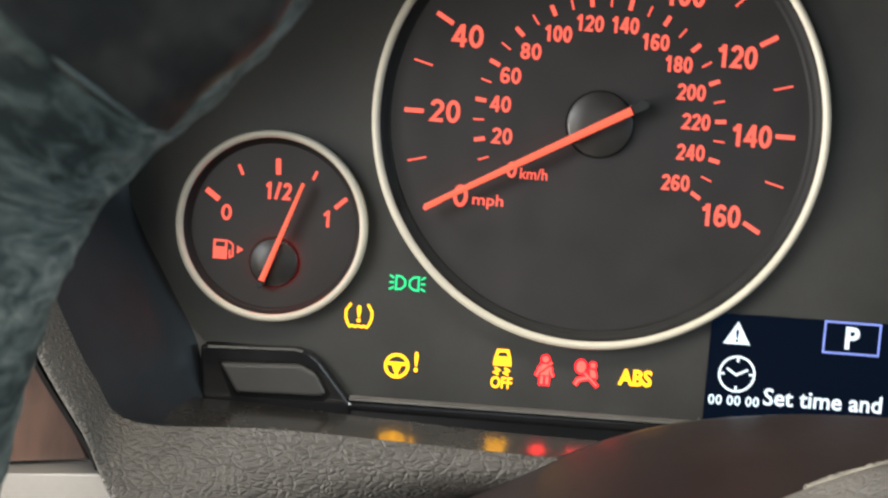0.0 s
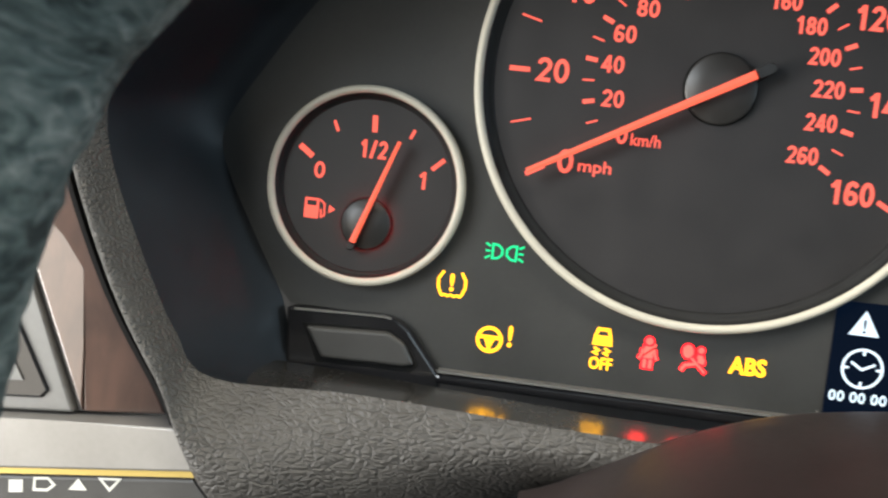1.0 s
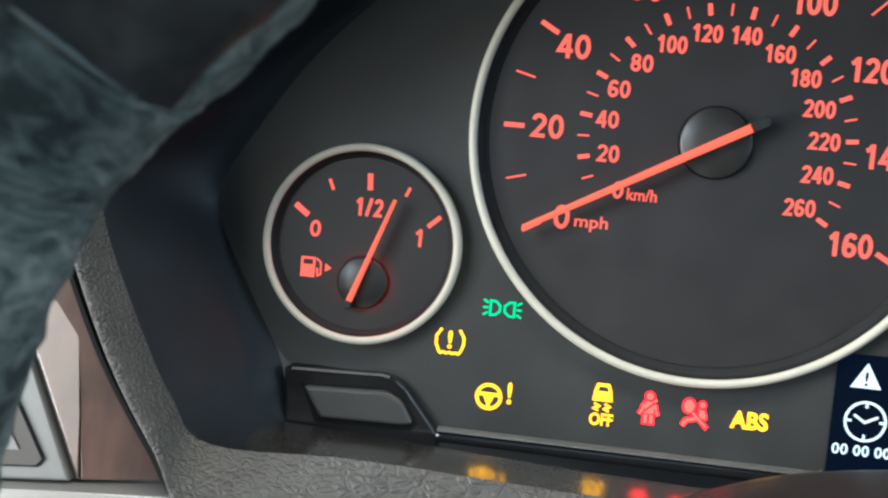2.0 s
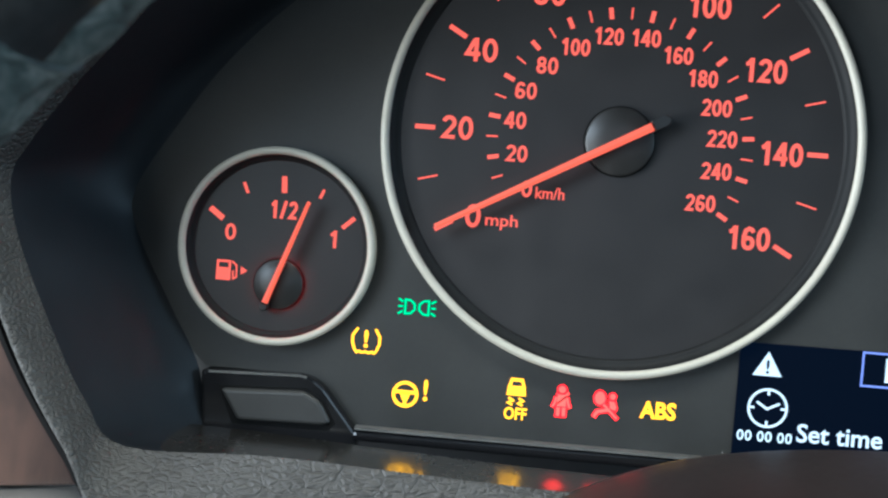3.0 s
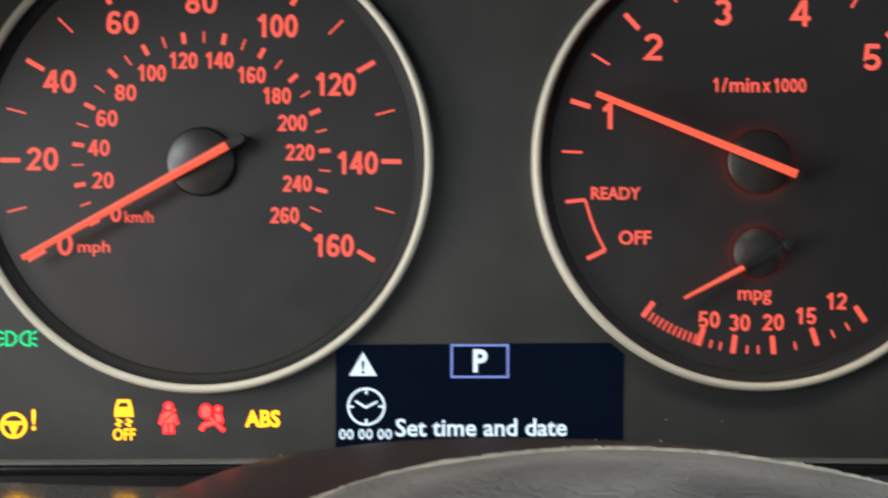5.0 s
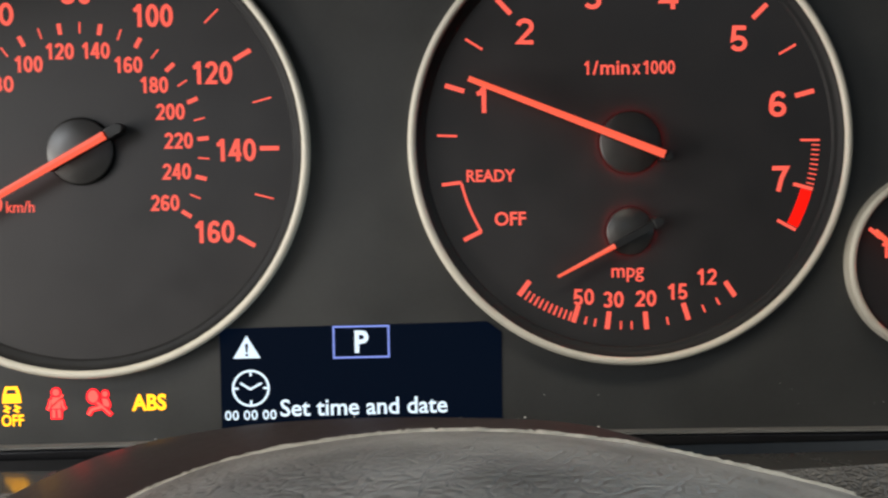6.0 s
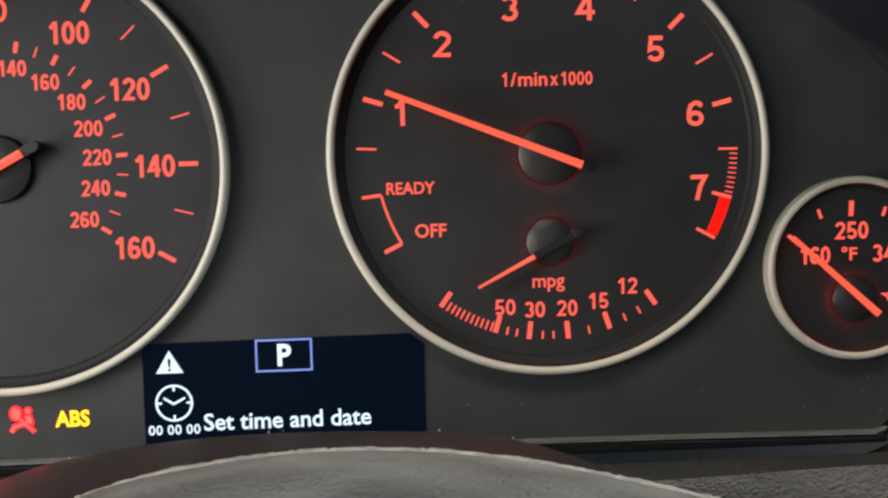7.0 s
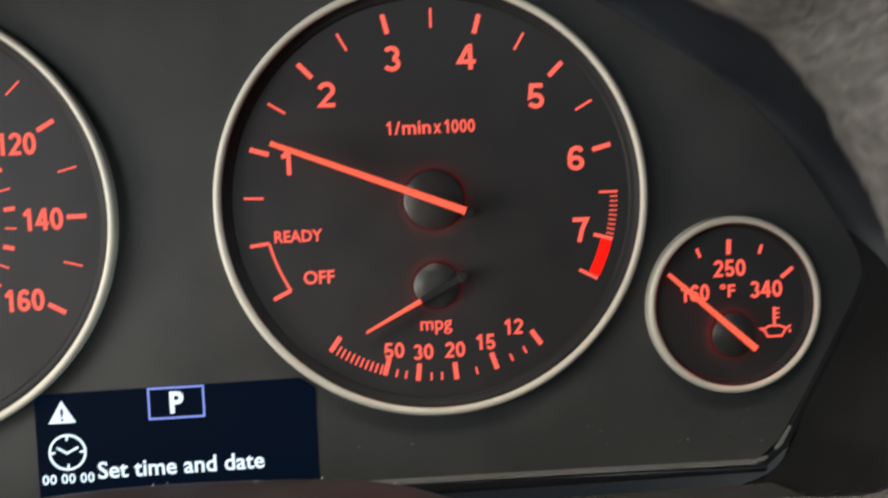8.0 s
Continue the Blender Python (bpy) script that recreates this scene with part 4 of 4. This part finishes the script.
def rim_part(name, mat, label, wanted):
    """The faces of the rim for which wanted(ring, side) holds, as one piece."""
    piece, made = bmesh.new(), {}
    uv = piece.loops.layers.uv.new("along_and_round")
    for k in range(S1):
        for j in range(S2):
            if wanted(k, j):
                quad = []
                for a, b in ((k, j), ((k + 1) % S1, j), ((k + 1) % S1, (j + 1) % S2), (k, (j + 1) % S2)):
                    if (a, b) not in made:
                        made[a, b] = piece.verts.new(spots[a][b])
                    quad.append(made[a, b])
                face = piece.faces.new(quad)
                for loop, (a, b) in zip(face.loops, ((k, j), (k + 1, j), (k + 1, j + 1), (k, j + 1))):
                    loop[uv].uv = (run[a], b * 2 * math.pi * RT / S2)
    part(name, piece, mat, wheel, label, smooth=True)


def slick(k, j):
    return SEAM <= k < FAR and not 26 <= j <= 36


# the grip changes tint halfway round to carry the two lights in its colour
rim_part("grip", M_RIM_COOL, "matted leather grip, cool door light tinted in as green-grey", lambda k, j: not slick(k, j) and k < (SEAM + FAR) // 2)
rim_part("grip", M_RIM_WARM, "creased leather grip, warmer light tinted in as brown-grey", lambda k, j: not slick(k, j) and k >= (SEAM + FAR) // 2)
rim_part("rim_top", M_SLICK, "smooth dark leather rim panel", slick)
for k in (SEAM,):
    p, out = centre[k]
    side = Vector((-out.y, 0, out.x))
    bm, ring = bmesh.new(), []
    for j in range(40):
        q = 2 * math.pi * j / 40
        n3 = Vector((out.x * math.cos(q), math.sin(q), out.y * math.cos(q)))
        o = Vector((p.x, WY, p.y)) + n3 * (RT - 0.22)
        ring.append([bm.verts.new((o + side * (cu * 0.22 + 0.25 * noise.noise(Vector((j * 0.8, 3, 0)))) + n3 * cv * (0.15 + 0.12 * noise.noise(Vector((j * 1.3, 0, 5))))) / 1000) for cu, cv in ((1, -0.6), (0.4, 1), (-0.4, 1), (-1, -0.6))])
    for j in range(40):
        for c in range(3):
            bm.faces.new((ring[j][c], ring[j][c + 1], ring[(j + 1) % 40][c + 1], ring[(j + 1) % 40][c]))
    part("seam", bm, M_SEAM, wheel, "pale stitched leather seam", smooth=True)
bm = disc(52, WX, WZ - 18, WY - 8, WY + 30, 8)
part("hub", bm, M_SHROUD, wheel, "grained black hub cover")
for a in (188, -8, 262, 278):
    c, s = math.cos(radians(a)), math.sin(radians(a))
    part("spoke", stroke([(WX + 40 * c, WZ - 14 + 40 * s), (WX + 112 * c, WZ + 112 * s)], 22, WY - 2, WY + 10), M_SHROUD, wheel)

# ---------------------------------------------------------------- dash left of the hood: wood, metal strip, vent
dash = thing("dash_trim", "dark glossy wood trim with brushed metal strip on the dash", "dash trim", kind="structure")
bm = soft_prism([(-118, -40.7), (-124.5, -36), (-126, 10), (-105, 22), (-114, 0), (-120.5, -20), (-119, -30), (-111, -46), (-97, -73.0), (-112.0, -74.0), (-112.7, -62), (-113.6, -47)], -33.5, -20, 0.4)
for v in bm.verts:
    if v.co.y < -0.021:
        v.co.y += (v.co.x + 0.1136) * 0.17
wood = part("wood_panel", bm, M_WOOD, dash, "dark brown glossy wood veneer")
part("wood_facet", soft_prism([(-118.1, -40.9), (-124.3, -36.6), (-123.8, -47), (-112.2, -73.9), (-112.9, -62), (-113.8, -47)], -33.6, -22, 0.3), M_WOOD, wood, "polished facet beside the vent")
part("gap_strip", prism([(-124.9, -47), (-127.2, 10), (-126.2, 10), (-123.9, -47), (-112.1, -74.0), (-113.2, -74.1)], -32.6, -20), M_TIP, dash, "black shadow gap")
part("backing_plate", prism([(-220, -120), (-220, 30), (-104, 24), (-112, 0), (-118, -20), (-117, -30), (-109, -46), (-93, -73), (-66, -104), (-66, -120)], -29.5, -20), M_TIP, dash, "black dash carrier")
part("metal_strip", soft_prism([(-200, -82.6), (-200, -95), (-82.5, -80.2), (-92.5, -73.3), (-113.2, -74.9)], -38, -25, 0.5), M_CHROME, dash, "brushed metal strip")
part("gold_line", prism([(-200, -95.1), (-200, -96.3), (-79.2, -81.3), (-81.5, -80.2)], -36.4, -25), M_GOLD, dash, "thin gold edge line")
vent = thing("air_vent", "grey framed side air vent with dark opening", "air vent")
part("vent_frame", soft_prism([(-150, -20), (-136, -22), (-125.4, -47.4), (-113.6, -74.3), (-160, -78.5), (-160, -20)], -34, -24, 0.6), M_GREYMETAL, vent, "satin grey vent frame")
part("vent_mouth", soft_prism([(-150, -40), (-133.5, -44), (-118.6, -70.6), (-120.0, -72.3), (-150, -75)], -34.6, -33.2, 0.5), M_GLOSS, vent, "glossy black vent mouth")
part("vent_flap", prism([(-150, -55), (-131, -57), (-123.6, -69.2), (-150, -71.6)], -35.0, -34.4), M_GREYMETAL, vent, "pale grey vent flap")
sw = thing("light_switch_panel", "dark grey headlamp switch panel with pale symbols", "switch panel")
part("switch_plate", soft_prism([(-200, -96.6), (-200, -118), (-66, -100), (-79.6, -81.6)], -36, -25, 0.8), M_RUBBER, sw, "dark grey plate")
part("symbol_square", prism([(-124.2, -90.6), (-124.3, -88.2), (-121.5, -87.8), (-121.4, -90.2)], -36.1, -36.0), M_PALE, sw)
part("symbol_headlamp", stroke([(-119.2, -89.4), (-119.2, -87.2), (-116.6, -86.8), (-115.3, -87.9), (-116.6, -89.1)], 0.5, -36.1, -36.0, closed=True), M_PALE, sw)
part("symbol_up", prism([(-112.4, -88.4), (-108.8, -88.0), (-110.6, -85.9)], -36.1, -36.0), M_PALE, sw)
part("symbol_down", stroke([(-106.4, -85.4), (-102.6, -85.0), (-104.4, -87.3)], 0.5, -36.1, -36.0, closed=True), M_PALE, sw)
for ob in (dash, vent, sw):
    ob.location = (-0.0009, 0, -0.0008)

# ---------------------------------------------------------------- the cabin round it
def slab(name, x0, y0, z0, x1, y1, z1, mat, label, kind="structure"):
    bm = bmesh.new()
    bmesh.ops.create_cube(bm, size=1)
    for v in bm.verts:
        v.co = Vector(((x0 + x1) / 2 + v.co.x * (x1 - x0), (y0 + y1) / 2 + v.co.y * (y1 - y0), (z0 + z1) / 2 + v.co.z * (z1 - z0)))
    ob = part(name, bm, mat)
    return tagged(ob, label, "car interior", kind=kind)


slab("wall_front", -0.75, 0.06, -0.75, 1.3, 0.10, 0.2, M_SEAT, "dark bulkhead behind the dash")
slab("floor", -0.75, -2.4, -0.80, 1.3, 0.1, -0.75, M_SEAT, "dark carpet floor of the car")
slab("ceiling", -0.75, -2.4, 0.62, 1.3, 0.6, 0.66, M_CABIN, "grey cloth headliner")
slab("wall_left", -0.80, -2.4, -0.75, -0.75, -1.35, 0.0, M_SEAT, "dark door lining")
slab("door_sill", -0.80, -1.35, -0.80, -0.75, 0.1, -0.62, M_SEAT, "dark sill of the open door")
slab("ground", -40, -40, -1.12, 40, 40, -1.08, M_CONCRETE, "pale concrete ground outside the car")
slab("wall_right", 1.3, -2.4, -0.75, 1.35, 0.1, 0.05, M_SEAT, "dark door lining")
slab("wall_back", -0.75, -2.45, -0.75, 1.3, -2.4, 0.2, M_SEAT, "dark rear seat back")

# ---------------------------------------------------------------- dust on the column
rnd = random.Random(4)
bm = bmesh.new()
for k in range(60):
    front = rnd.random() < 0.65
    section, y = (SHROUD, rnd.uniform(-98, -77)) if front else (GAITER, rnd.uniform(-40, -26))
    x = rnd.uniform(38, 125) if front else rnd.uniform(12, 112)
    z = sum(float(np.interp(x + d * 3.5, *zip(*section))) for d in range(-4, 5)) / 9 - 0.1 + (0.126 * (-75 - y) if front else 0)
    s, ang = rnd.uniform(0.05, 0.13), rnd.uniform(0, 3.14)
    dx, dy = math.cos(ang) * s, math.sin(ang) * s
    lo = [bm.verts.new(((x + a * dx - b * dy) / 1000, (y + a * dy + b * dx) / 1000, (z - 0.3) / 1000)) for a, b in ((-1.6, -0.5), (1.6, -0.5), (1.6, 0.5), (-1.6, 0.5))]
    hi = [bm.verts.new((v.co.x, v.co.y, (z + s * 0.5) / 1000)) for v in lo]
    bm.faces.new(hi)
    bm.faces.new(lo[::-1])
    for j in range(4):
        bm.faces.new((lo[j], lo[(j + 1) % 4], hi[(j + 1) % 4], hi[j]))
for k in range(16):
    x, z, s = rnd.uniform(50, 205), rnd.uniform(-63, -52), rnd.uniform(0.06, 0.16)
    prism([(x - s * 1.5, z), (x, z - s * 0.6), (x + s * 1.4, z + s * 0.2), (x + s * 0.3, z + s * 0.7)], 0.5, 0.61, bm)
tagged(part("dust_specks", bm, M_DUST), "pale dust specks on the steering column and panel", "dust", kind="stuff")
